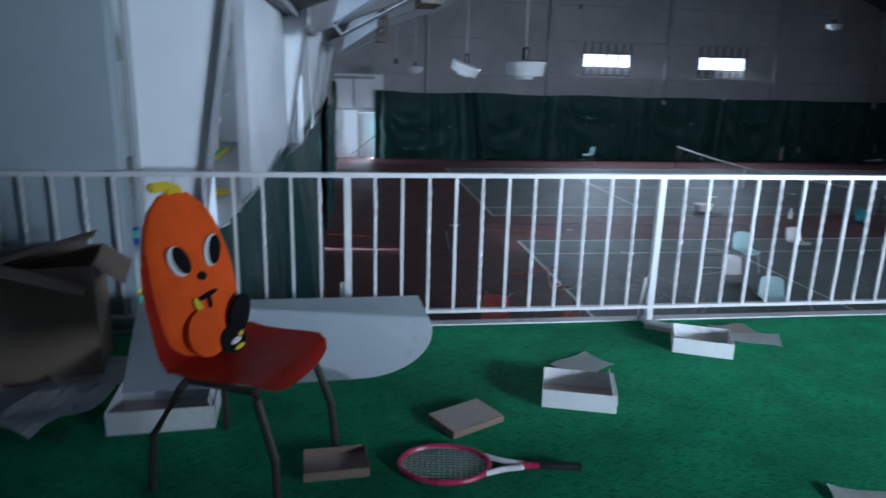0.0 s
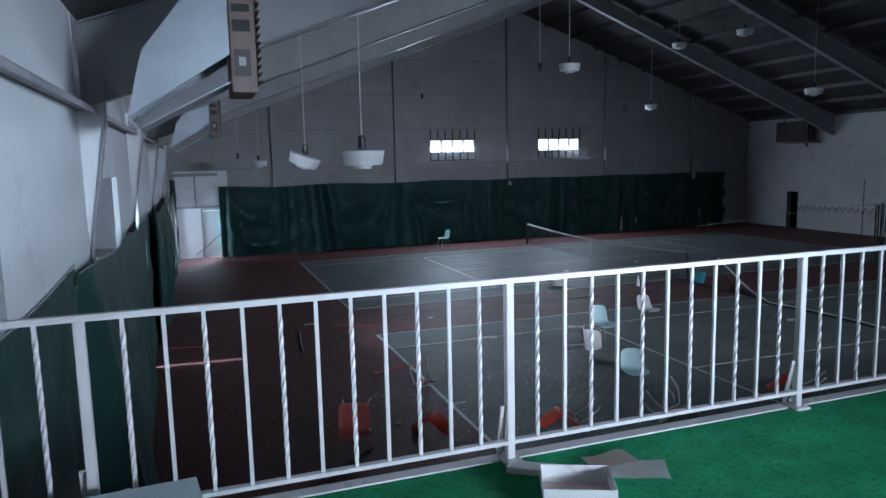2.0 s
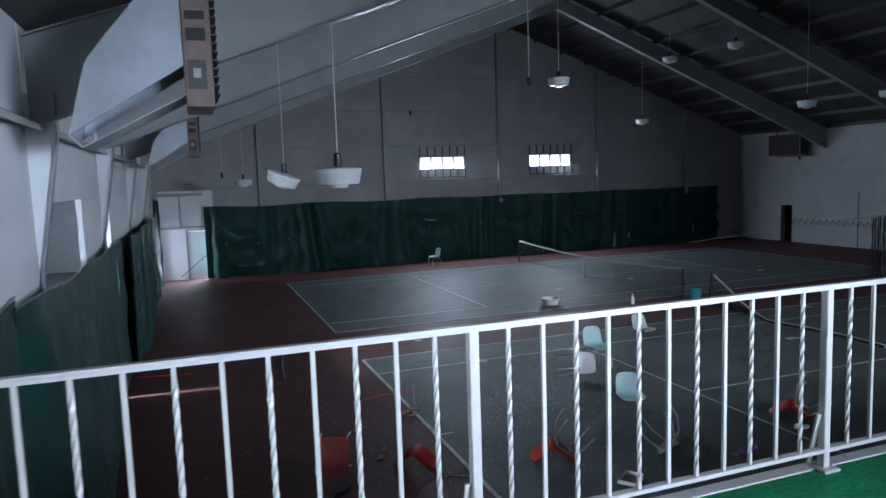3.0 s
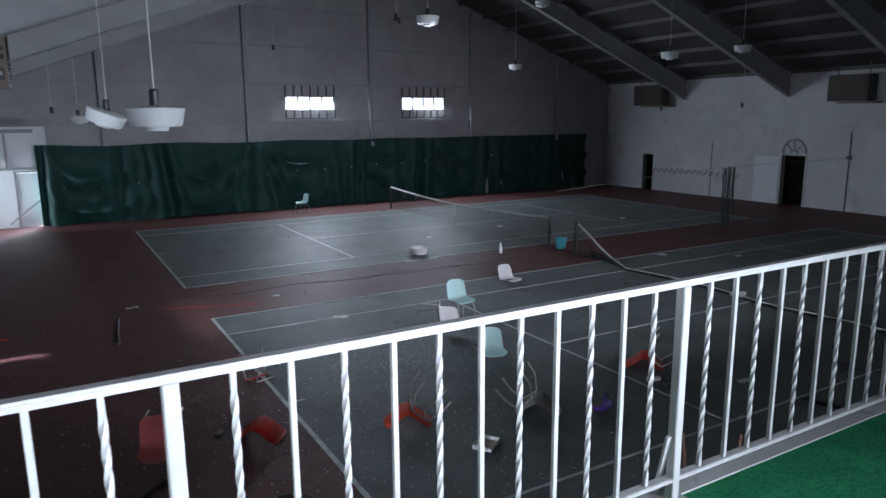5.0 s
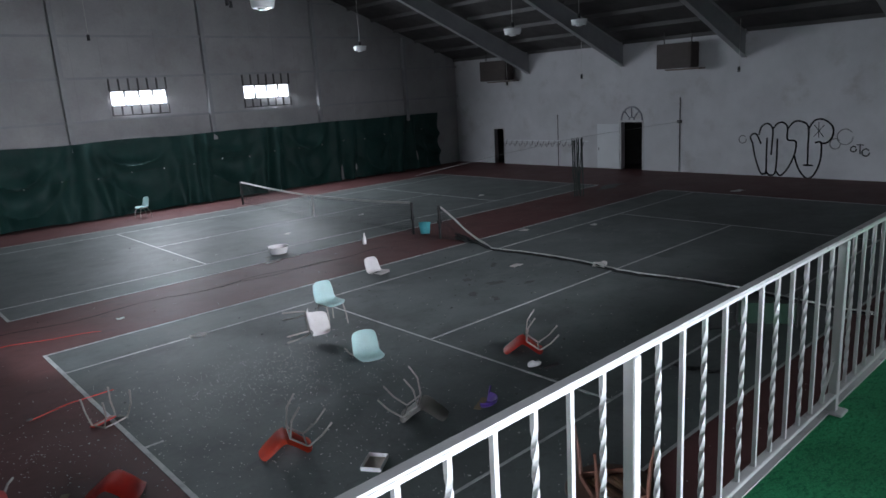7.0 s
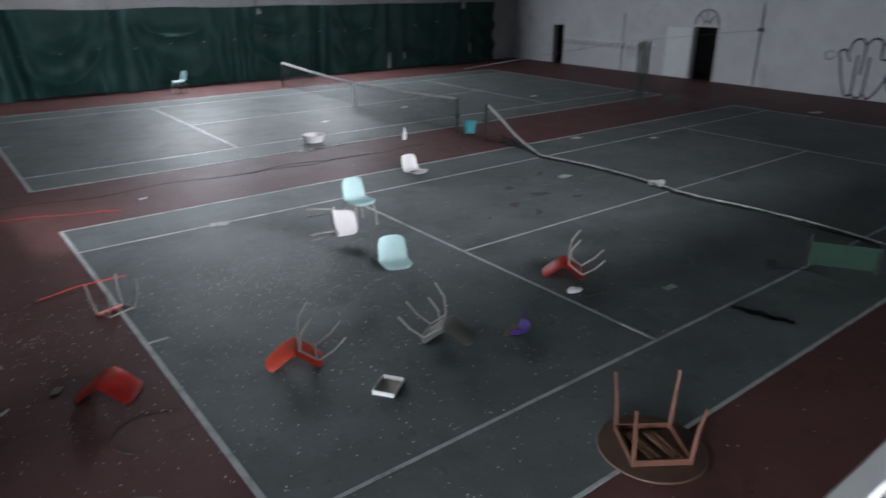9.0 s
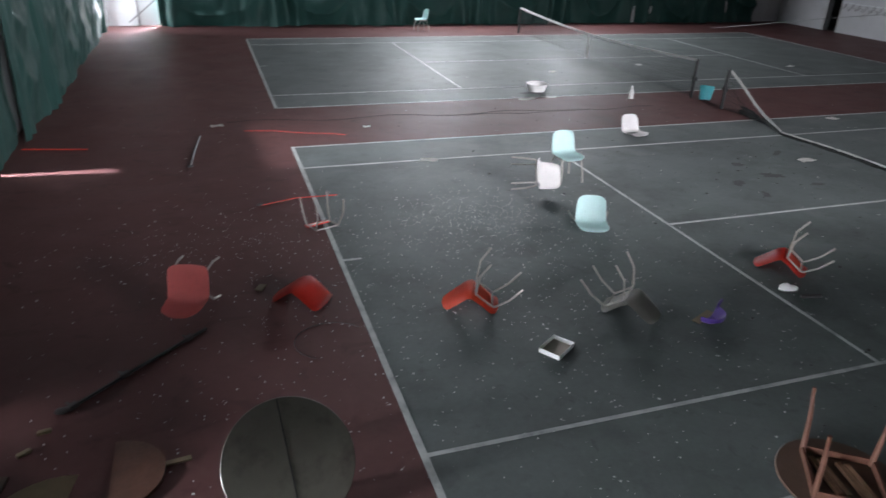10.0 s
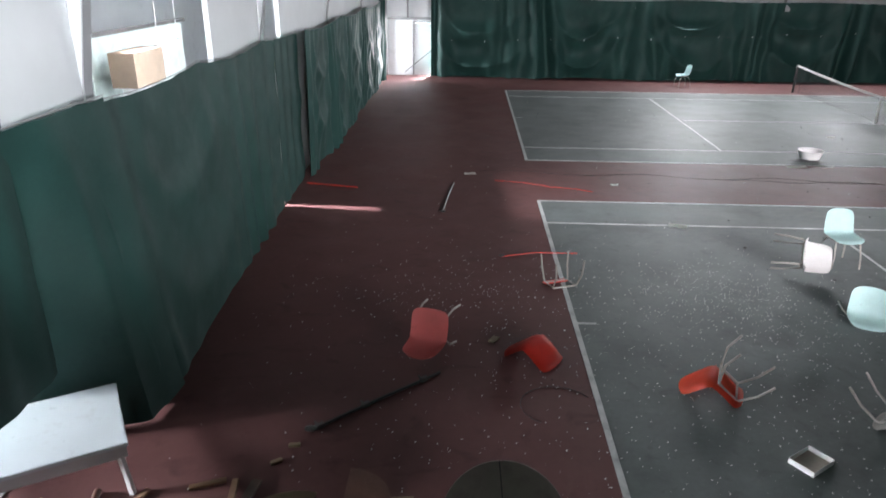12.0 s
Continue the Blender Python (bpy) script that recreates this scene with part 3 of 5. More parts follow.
# ---- furniture and loose things ----
def plastic(name, c, rough=0.45):
    return material(name, c, rough, vary=0.1, scale=3, grain=80, bump=0.06, stain=tuple(v * 0.55 for v in c), stain_scale=6, stain_at=(0.62, 0.8))


M_REDP = plastic("red_plastic", (0.62, 0.035, 0.022))
M_ORANGEP = plastic("orange_red_plastic", (0.72, 0.075, 0.03))
M_PINKP = plastic("faded_red_plastic", (0.68, 0.19, 0.18))
M_CYANP = plastic("pale_turquoise_plastic", (0.6, 0.8, 0.8))
M_WHITEP = plastic("white_plastic", (0.8, 0.77, 0.77))
M_GREYP = plastic("taupe_plastic", (0.3, 0.285, 0.26))
M_CHROME = material("dull_chrome", (0.36, 0.335, 0.31), 0.45, metal=0.5, vary=0.15, scale=10, grain=60, stain=(0.2, 0.15, 0.11), stain_scale=12, stain_at=(0.6, 0.75))
M_BROWNTUBE = material("brown_tube", (0.09, 0.075, 0.065), 0.4, metal=0.5, vary=0.15)
M_CARD = material("cardboard", (0.23, 0.165, 0.12), 0.85, vary=0.12, scale=3, grain=30, bump=0.15)
M_CARDWHITE = material("white_card", (0.66, 0.66, 0.66), 0.75, vary=0.08, scale=4, grain=30, bump=0.1, stain=(0.42, 0.4, 0.37), stain_scale=7, stain_at=(0.58, 0.78))
M_CARDTAN = material("pale_card_inside", (0.5, 0.43, 0.38), 0.85, vary=0.1, scale=4, grain=30, bump=0.1)
M_PAPER = material("paper", (0.68, 0.67, 0.64), 0.85, vary=0.06, scale=5, grain=40, bump=0.05)
M_ORANGE = material("orange_felt", (0.85, 0.105, 0.01), 0.8, vary=0.1, scale=8, grain=120, bump=0.2, spec=0.2)
M_FELTBLACK = material("black_felt", (0.012, 0.012, 0.013), 0.95, vary=0.2, bump=0.1, spec=0.05)
M_YELLOW = material("yellow_felt", (0.75, 0.55, 0.02), 0.8, vary=0.1, bump=0.1)
M_PINKFRAME = material("magenta_enamel", (0.5, 0.03, 0.1), 0.3, vary=0.1)
M_BOARD = material("white_laminate", (0.62, 0.68, 0.72), 0.35, vary=0.04, scale=2, grain=30, bump=0.03, stain=(0.5, 0.53, 0.55), stain_scale=4)
M_GREYTOP = material("grey_laminate", (0.15, 0.138, 0.115), 0.4, vary=0.12, scale=2.5, grain=25, bump=0.05, stain=(0.09, 0.08, 0.066), stain_scale=3, stain_at=(0.5, 0.7))
M_TAN = material("tan_chipboard", (0.22, 0.165, 0.1), 0.6, vary=0.15, scale=3, grain=60, bump=0.15)
M_DARKWOOD = material("dark_wood", (0.085, 0.05, 0.035), 0.5, vary=0.25, scale=3, grain=40, bump=0.15)
M_REDWOOD = material("red_brown_wood", (0.115, 0.05, 0.034), 0.5, vary=0.25, scale=6, grain=40, bump=0.12)
M_PURPLE = plastic("purple_plastic", (0.09, 0.045, 0.25))
M_NET = material("black_net_cord", (0.02, 0.022, 0.022), 0.8, vary=0.1)
M_TAPE = material("white_net_tape", (0.62, 0.62, 0.6), 0.8, vary=0.1, stain=(0.35, 0.34, 0.31), stain_scale=5)
M_LAMP = material("lamp_enamel", (0.75, 0.77, 0.78), 0.35, vary=0.05, scale=5, stain=(0.5, 0.5, 0.48), stain_scale=6, stain_at=(0.6, 0.8))
M_GALV = material("galvanised_sheet", (0.42, 0.46, 0.5), 0.4, metal=0.6, vary=0.12, scale=2.5, grain=12, bump=0.06)
M_BROWNENAMEL = material("brown_enamel", (0.17, 0.125, 0.105), 0.5, vary=0.15, scale=4, stain=(0.09, 0.065, 0.055), stain_scale=5)
M_RUST = material("dark_heater", (0.06, 0.045, 0.04), 0.6, vary=0.2)
M_SPRAY = material("black_spray_paint", (0.018, 0.018, 0.02), 0.6, vary=0.1, bump=0.0)
M_SPRAYG = material("faint_grey_spray", (0.24, 0.24, 0.25), 0.7, vary=0.1, bump=0.0)
M_GRIT = material("pale_debris", (0.58, 0.58, 0.57), 0.8, vary=0.2)
M_CRACK = material("dark_crack", (0.03, 0.026, 0.026), 0.9, vary=0.2)


def settle(ob, x, y, rx=0, ry=0, rz=0, ground=0.0, size=1.0, spin=0):
    """Turn a thing, centre it on x, y and let its lowest point rest on the ground."""
    r = pose(0, 0, 0, rx, ry, rz) @ pose(0, 0, 0, 0, 0, spin) @ Matrix.Scale(size, 4)
    pts = []
    for c in ob.children_recursive:
        m = c.matrix_basis if c.parent == ob else c.parent.matrix_basis @ c.matrix_basis
        pts += [r @ m @ v.co for v in c.data.vertices]
    lo = min(p.z for p in pts)
    cx = (min(p.x for p in pts) + max(p.x for p in pts)) / 2
    cy = (min(p.y for p in pts) + max(p.y for p in pts)) / 2
    ob.matrix_basis = Matrix.Translation((x - cx, y - cy, ground - lo)) @ r
    return ob


def shell_mesh(w=0.47):
    prof = [(-0.235, 0.405), (-0.215, 0.425), (-0.17, 0.437), (-0.1, 0.432), (-0.02, 0.425), (0.06, 0.424), (0.12, 0.432), (0.165, 0.455), (0.195, 0.495), (0.212, 0.55), (0.226, 0.61), (0.24, 0.67), (0.254, 0.73), (0.268, 0.785), (0.276, 0.81)]
    bm = bmesh.new()
    n, rows = 12, []
    for k, (y, z) in enumerate(prof):
        t = k / (len(prof) - 1)
        half = w / 2 * (1 - 0.10 * max(0, (t - 0.45) / 0.55))
        end = min(k, len(prof) - 1 - k)
        half *= (0.74, 0.9, 0.97, 1.0)[min(end, 3)]
        row = []
        for i in range(n + 1):
            s = 2 * i / n - 1
            curl = 0.035 * abs(s) ** 3.5
            if t < 0.5:
                row.append(bm.verts.new((half * s, y + 0.012 * s * s * (end < 2), z + curl * (0.5 + t))))
            else:
                row.append(bm.verts.new((half * s, y - curl * 1.3, z - 0.012 * s * s * (end < 2))))
        rows.append(row)
    for a, b in zip(rows, rows[1:]):
        for i in range(n):
            bm.faces.new((a[i], a[i + 1], b[i + 1], b[i]))
    bmesh.ops.solidify(bm, geom=bm.faces[:], thickness=0.007)
    return bm


def shell_chair(label, mat, tube_mat=None, legs=True, group="shell chairs on the court", shell=True):
    ob = thing("shell_chair", label, "chair", group)
    if shell:
        part("shell", shell_mesh(), mat, ob, smooth=True)
    if legs:
        tm = tube_mat or M_CHROME
        for sx in (-1, 1):
            for y0, y1 in ((-0.14, -0.235), (0.10, 0.235)):
                bm = bmesh.new()
                tube(bm, [(sx * 0.17, y0, 0.405), (sx * 0.185, y0 * 1.15, 0.385), (sx * 0.2, y1 * 0.95, 0.2), (sx * 0.215, y1, 0.0)], 0.0135)
                part("leg", bm, tm, ob)
        bm = bmesh.new()
        tube(bm, [(-0.17, -0.14, 0.405), (-0.17, 0.1, 0.408), (0.17, 0.1, 0.408), (0.17, -0.14, 0.405)], 0.013, close=True)
        part("seat_frame", bm, tm, ob)
    return ob


settle(shell_chair("faded red plastic shell chair tipped on its back", M_PINKP), -1.93, 4.62, rx=-76, rz=162, size=1.06)
settle(shell_chair("red plastic chair shell turned upside down like a tent", M_REDP, legs=False), -0.63, 4.53, rx=142, rz=-124, size=1.1)
settle(shell_chair("orange-red plastic shell chair upside down, legs in the air", M_ORANGEP), 1.56, 3.8, rx=142, rz=-112, size=1.1)
settle(shell_chair("taupe plastic shell chair upside down, legs in the air", M_GREYP), 3.2, 3.32, rx=142, rz=42, size=1.1)
settle(shell_chair("orange-red plastic shell chair overturned near the service line", M_REDP), 6.33, 3.58, rx=142, rz=-138, size=1.1)
low = shell_chair("pale turquoise plastic chair shell on the court, legs bent back", M_CYANP, legs=False)
for sx in (-1, 1):
    bm = bmesh.new()
    tube(bm, [(sx * 0.15, -0.05, 0.412), (sx * 0.17, 0.1, 0.41), (sx * 0.25, 0.3, 0.43), (sx * 0.3, 0.42, 0.5)], 0.0125)
    part("leg", bm, M_CHROME, low)
settle(low, 4.27, 5.82, rx=-3, rz=-20, size=1.1)
settle(shell_chair("white plastic shell chair lying on its side", M_WHITEP), 3.92, 7.43, ry=86, rz=-24, spin=-32, size=1.1)
settle(shell_chair("pale turquoise plastic shell chair standing upright on the court", M_CYANP), 4.83, 7.9, rz=2, size=1.1)
settle(shell_chair("white plastic chair shell without legs on the court", M_WHITEP, legs=False), 8.0, 10.45, rx=-6, rz=6, size=1.1)
settle(shell_chair("teal and white shell chair standing before the backdrop curtain", M_CYANP), 7.65, 27.0, rz=-80, size=1.1)
fr = shell_chair("bare bent chair frame with a strip of red shell, legs up", M_REDP, shell=False)
bm = bmesh.new()
box(bm, -0.2, -0.2, 0.405, 0.16, -0.1, 0.42, 0.004)
part("shell_fragment", bm, M_REDP, fr, "broken strip of red plastic seat")
settle(fr, -0.02, 6.73, rx=176, rz=20, size=1.1)


# round tables
def disc(r, z0, z1, n=40, bev=0.008):
    return lathe(bmesh.new(), [(0, z0), (r - bev, z0), (r, z0 + bev), (r, z1 - bev), (r - bev, z1), (0, z1)], n)


t = thing("round_table", "grey laminate round table tipped on edge, centre seam showing", "table")
part("tabletop", disc(0.545, -0.03, 0.0, 56), M_GREYTOP, t, smooth=True)
part("seam", boxes((-0.005, -0.535, 0.0, 0.005, 0.535, 0.0025)), M_BLACK, t)
for sx, sy in ((-0.28, -0.25), (0.28, -0.25), (-0.28, 0.28), (0.28, 0.28)):
    bm = bmesh.new()
    tube(bm, [(sx, sy, -0.03), (sx * 1.05, sy * 1.05, -0.25 if sy < 0 else -0.62)], [0.025, 0.018], 8)
    part("leg", bm, M_REDWOOD, t)
t.matrix_basis = pose(-1.17, 1.26, 0.37, 40, 0, 6)

t = thing("overturned_round_table", "dark brown round wooden table upside down with four turned legs up", "table")
part("tabletop", disc(0.56, 0.0, 0.028, 56), M_DARKWOOD, t, smooth=True)
for k, (sx, sy) in enumerate(((-1, -1), (1, -1), (1, 1), (-1, 1))):
    bm = bmesh.new()
    tube(bm, [(sx * 0.29, sy * 0.29, 0.03), (sx * 0.3, sy * 0.3, 0.2), (sx * 0.315, sy * 0.315, 0.45), (sx * 0.335, sy * 0.335, 0.62), (sx * 0.345, sy * 0.345, 0.72)], [0.028, 0.027, 0.023, 0.017, 0.019], 8)
    part("leg", bm, M_REDWOOD, t)
for a, b in (((-0.3, -0.27), (-0.3, 0.27)), ((0.3, -0.27), (0.3, 0.27)), ((-0.27, -0.3), (0.27, -0.3)), ((-0.27, 0.3), (0.27, 0.3))):
    bm = bmesh.new()
    beam(bm, (*a, 0.065), (*b, 0.065), 0.022, 0.07)
    part("apron_rail", bm, M_REDWOOD, t)
for x in (-0.16, -0.09, 0.07, 0.14):
    bm = bmesh.new()
    beam(bm, (-0.22, x - 0.07, 0.05), (0.2, x + 0.1, 0.05), 0.045, 0.035)
    part("loose_slat", bm, M_TIMBER, t, "pale loose wooden slat")
t.matrix_basis = pose(3.53, 0.04, 0.004, 0, 0, 55)

t = thing("broken_table", "broken round table, dark disc under a tan half board", "table")
bm = bmesh.new()
prism(bm, [(0.44 * math.cos((q - 8) * math.pi / 16), 0.44 * math.sin((q - 8) * math.pi / 16)) for q in range(17)], 0.004, 0.032)
part("dark_half", bm, M_REDWOOD, t, "dark brown half table top")
bm = bmesh.new()
a = [bm.verts.new((0.58 * math.cos(q * math.pi / 16), 0.58 * math.sin(q * math.pi / 16), 0)) for q in range(17)]
f = bm.faces.new(a)
bmesh.ops.solidify(bm, geom=[f], thickness=0.025)
ob = part("tan_half", bm, M_TAN, t, "tan chipboard half table top")
ob.matrix_basis = pose(-0.36, -0.55, 0.065, 3, -3, 78)
bm = boxes((-0.25, -0.012, 0, 0.25, 0.012, 0.02))
ob = part("batten", bm, M_DARKWOOD, t)
ob.matrix_basis = pose(-0.6, -0.42, 0.085, 0, 0, -4)
bm = boxes((-0.2, -0.025, 0, 0.2, 0.025, 0.02))
ob = part("stick", bm, M_TAN, t)
ob.matrix_basis = pose(0.45, 0.05, 0.0, 0, 0, 6)
t.matrix_basis = pose(-2.62, 1.88, 0.0)

t = thing("white_bench_table", "white laminate table on white metal legs, standing by the curtain", "table")
bm = bmesh.new()
box(bm, -0.8, -0.55, 0.56, 0.8, 0.55, 0.6, 0.008)
part("tabletop", bm, M_BOARD, t)
for sx in (-1, 1):
    for sy in (-1, 1):
        bm = bmesh.new()
        beam(bm, (sx * 0.7, sy * 0.46, 0.56), (sx * 0.76, sy * 0.51, 0), 0.045, 0.045)
        part("leg", bm, M_WHITE, t)
    bm = bmesh.new()
    beam(bm, (sx * 0.74, -0.48, 0.2), (sx * 0.74, 0.48, 0.2), 0.03, 0.05)
    part("stretcher", bm, M_WHITE, t)
bm = bmesh.new()
box(bm, -0.78, -0.53, 0.44, 0.78, -0.5, 0.56, 0.003)
part("apron", bm, M_WHITE, t)
t.matrix_basis = pose(-5.52, 1.95, 0, 0, 0, 31)

# timber scraps
def plank_scrap(x, y, L, rz, mat=M_TIMBER, w=0.06, h=0.03, tilt=0.0, name="timber_scrap", label="broken brown timber offcut on the red floor"):
    ob = thing(name, label, "timber")
    bm = bmesh.new()
    box(bm, -L / 2, -w / 2, 0, L / 2, w / 2, h, 0.004)
    part("board", bm, mat, ob)
    ob.matrix_basis = pose(x, y, 0.001 + abs(math.sin(radians(tilt))) * L / 2, 0, tilt, rz)
    return ob


plank_scrap(-3.95, 2.05, 0.34, 22)
plank_scrap(-3.65, 1.85, 0.5, 100, h=0.05, tilt=6)
plank_scrap(-3.52, 1.9, 0.45, 82, M_DARKWOOD, 0.1)
plank_scrap(-4.55, 1.75, 0.42, 70)
plank_scrap(-3.38, 2.4, 0.12, 35, M_TAN, 0.05)
plank_scrap(-3.26, 2.66, 0.12, 10, M_TAN, 0.05)
plank_scrap(-1.12, 4.96, 0.16, 60, M_TAN, 0.1, 0.02)

ob = thing("tennis_ball", "old yellow-green tennis ball under the white table", "ball")
bm = bmesh.new()
bmesh.ops.create_icosphere(bm, subdivisions=3, radius=0.034)
part("felt", bm, material("ball_felt", (0.42, 0.5, 0.14), 0.95, vary=0.15, grain=150, bump=0.4), ob, smooth=True)
ob.matrix_basis = pose(-5.38, 1.72, 0.034)
ob = thing("table_leg", "turned red-brown wooden table leg lying on the floor", "table leg")
bm = lathe(bmesh.new(), [(0, 0), (0.022, 0), (0.026, 0.03), (0.02, 0.05), (0.028, 0.08), (0.024, 0.2), (0.032, 0.36), (0.034, 0.5), (0.034, 0.54), (0, 0.54)], 12)
part("shaft", bm, M_REDWOOD, ob, smooth=True)
ob.matrix_basis = pose(-4.8, 1.36, 0.034, -90, 0, 14)
ob = thing("dark_cloth", "crumpled dark cloth strip lying on the court", "cloth")
bm = bmesh.new()
g = [[bm.verts.new((0.42 * (i / 8 - 0.5) * (1 + 0.3 * math.sin(j)), 0.13 * (j / 3 - 0.5) * (1.2 - abs(i / 8 - 0.5)), 0.012 + 0.014 * math.sin(i * 1.9 + j * 2.3))) for j in range(4)] for i in range(9)]
for i in range(8):
    for j in range(3):
        bm.faces.new((g[i][j], g[i + 1][j], g[i + 1][j + 1], g[i][j + 1]))
bmesh.ops.solidify(bm, geom=bm.faces[:], thickness=0.006)
part("fabric", bm, M_BLACK, ob)
ob.matrix_basis = pose(7.33, 0.93, 0.008, 0, 0, -75) @ Matrix.Diagonal((1.7, 1.2, 1, 1))
M_STAIN = material("floor_stain", (0.06, 0.062, 0.062), 0.55, vary=0.3, scale=3, grain=25, bump=0.05, spec=0.25)


def floor_stain(k, x, y, rx, ry, turn, seed, z):
    """A thin dark dried patch with a ragged outline."""
    bm = bmesh.new()
    n = 36
    vs = []
    for i in range(n):
        a = 2 * math.pi * i / n
        r = 0.75 + 0.5 * noise.noise((1.6 * math.cos(a), 1.6 * math.sin(a), seed)) + 0.22 * noise.noise((5 * math.cos(a), 5 * math.sin(a), seed + 4))
        vs.append((rx * r * math.cos(a), ry * r * math.sin(a)))
    prism(bm, vs, -0.0008, 0.0008)
    structure("floor_stain_%d" % k, bm, M_STAIN, "dark dried stain on the floor", "stain").matrix_basis = pose(x, y, z, 0, 0, turn)


for k, (x, y, rx, ry, turn, z) in enumerate(((23.8, 13.6, 1.5, 0.35, 8, 0.004), (8.1, 6.9, 0.24, 0.16, 30, 0.009), (9.15, 7.15, 0.3, 0.18, -20, 0.009), (8.2, 6.25, 0.2, 0.1, 60, 0.009), (8.9, 7.9, 0.16, 0.12, 10, 0.009), (7.4, 14.75, 0.7, 0.16, -12, 0.009), (9.3, 1.8, 0.3, 0.1, 20, 0.009), (9.7, 6.5, 0.2, 0.1, 0, 0.009), (10.4, 8.4, 0.26, 0.12, 40, 0.009))):
    floor_stain(k + 1, x, y, rx, ry, turn, k * 3.7, z)

# poles and ropes on the floor
def floor_line(name, label, cat, pts, r, mat, end=None):
    ob = thing(name, label, cat)
    bm = bmesh.new()
    tube(bm, [(x, y, r + 0.004 + (p[0] if p else 0)) for x, y, *p in pts], r, 6)
    part("shaft", bm, mat, ob)
    if end:
        x, y = pts[0][:2]
        bm = bmesh.new()
        bmesh.ops.create_icosphere(bm, subdivisions=2, radius=end, matrix=pose(x, y, end) @ Matrix.Diagonal((1.6, 1, 0.7, 1)))
        part("end_fitting", bm, M_DARKSTEEL, ob)
    return ob


floor_line("net_pole", "long black jointed pole lying on the red floor", "pole", [(-3.14, 2.9), (-2.6, 3.4), (-1.81, 4.1)], 0.018, M_BLACK, 0.045)
pole = bpy.data.objects["net_pole"]
for x, y, a in ((-3.06, 2.97, 42), (-2.62, 3.38, 42), (-2.0, 3.93, 42)):
    bm = bmesh.new()
    box(bm, -0.05, -0.028, 0.004, 0.05, 0.028, 0.06, 0.006)
    box(bm, -0.012, 0.02, 0.02, 0.012, 0.11, 0.034, 0.003)
    part("clamp", bm, M_DARKSTEEL, pole).matrix_basis = pose(x, y, 0, 0, 0, a)
floor_line("red_pole", "thin red pole lying across the baseline", "pole", [(-0.89, 7.81), (-0.3, 7.95, 0.03), (0.43, 8.02)], 0.009, M_REDP, 0.035)
floor_line("red_rope", "thin red rope trailing over the floor", "rope", [(-0.85, 12.37), (-0.2, 12.25), (0.4, 11.95), (1.0, 11.8), (1.3, 11.63)], 0.006, M_REDP)
floor_line("metal_pole", "dull metal pole lying on the red floor", "pole", [(-1.99, 10.04), (-1.91, 11.1), (-1.8, 12.08)], 0.016, M_STEEL, 0.04)
floor_line("thin_red_stick", "thin dark red stick by the curtain foot", "pole", [(-3.95, 11.6), (-5.15, 11.85)], 0.01, M_REDP)
floor_line("black_cable_loop", "loop of thin black cable on the floor", "cable", [(-0.1 + 0.42 * math.cos(a / 6) - 0.35, 3.5 + 0.38 * math.sin(a / 6)) for a in range(3, 26)], 0.004, M_BLACK)
floor_line("black_cable_coil", "curved black cable on the court", "cable", [(9.0 + 0.5 * math.cos(a / 6), 1.1 + 0.6 * math.sin(a / 6)) for a in range(-4, 12)], 0.01, M_BLACK)
floor_line("black_strap", "long black strap lying along the red strip", "strap", [(-1.2 + k * 0.55, 13.15 + 0.14 * math.sin(k * 1.1) - 0.02 * k) for k in range(18)], 0.0045, M_CRACK)
floor_line("black_strap", "long black strap lying along the red strip", "strap", [(4.6 + k * 0.5, 12.75 + 0.1 * math.sin(k * 1.4)) for k in range(12)], 0.0045, M_CRACK)


# a tray-like box lid
def open_tray(name, label, w, d, h, outer, inner, m):
    ob = thing(name, label, "box")
    t = 0.004
    part("base", boxes((-w / 2 + t, -d / 2 + t, 0.0, w / 2 - t, d / 2 - t, t)), inner, ob, "pale card inside")
    for r in ((-w / 2, -d / 2, 0, w / 2, -d / 2 + t, h), (-w / 2, d / 2 - t, 0, w / 2, d / 2, h), (-w / 2, -d / 2 + t, 0, -w / 2 + t, d / 2 - t, h), (w / 2 - t, -d / 2 + t, 0, w / 2, d / 2 - t, h)):
        part("side", boxes(r), outer, ob)
    ob.matrix_basis = m
    return ob


open_tray("tray_box", "white-edged cardboard tray lying on the court", 0.36, 0.27, 0.06, M_CARDWHITE, M_CARDTAN, pose(2.0, 2.64, 0.006, 0, 0, 35))

# purple dustpan, shoe, papers, tub, bottle, bucket
ob = thing("dustpan", "purple plastic dustpan with a wooden handle on the court", "dustpan")
bm = bmesh.new()
lathe(bm, [(0.0, 0), (0.12, 0.0), (0.2, 0.06), (0.21, 0.12), (0.2, 0.12), (0.11, 0.01), (0, 0.01)], 20)
bmesh.ops.delete(bm, geom=[v for v in bm.verts if v.co.y > 0.01], context="VERTS")
part("pan", bm, M_PURPLE, ob, smooth=True)
bm = bmesh.new()
tube(bm, [(0.17, -0.02, 0.09), (0.26, 0.0, 0.12), (0.4, 0.03, 0.12)], 0.018)
part("handle", bm, M_PURPLE, ob)
bm = bmesh.new()
box(bm, -0.2, 0.0, 0.004, 0.2, 0.11, 0.016, 0.004)
part("scoop_plate", bm, M_TAN, ob, "worn tan front plate")
settle(ob, 4.24, 2.75, rz=25, ground=0.004)

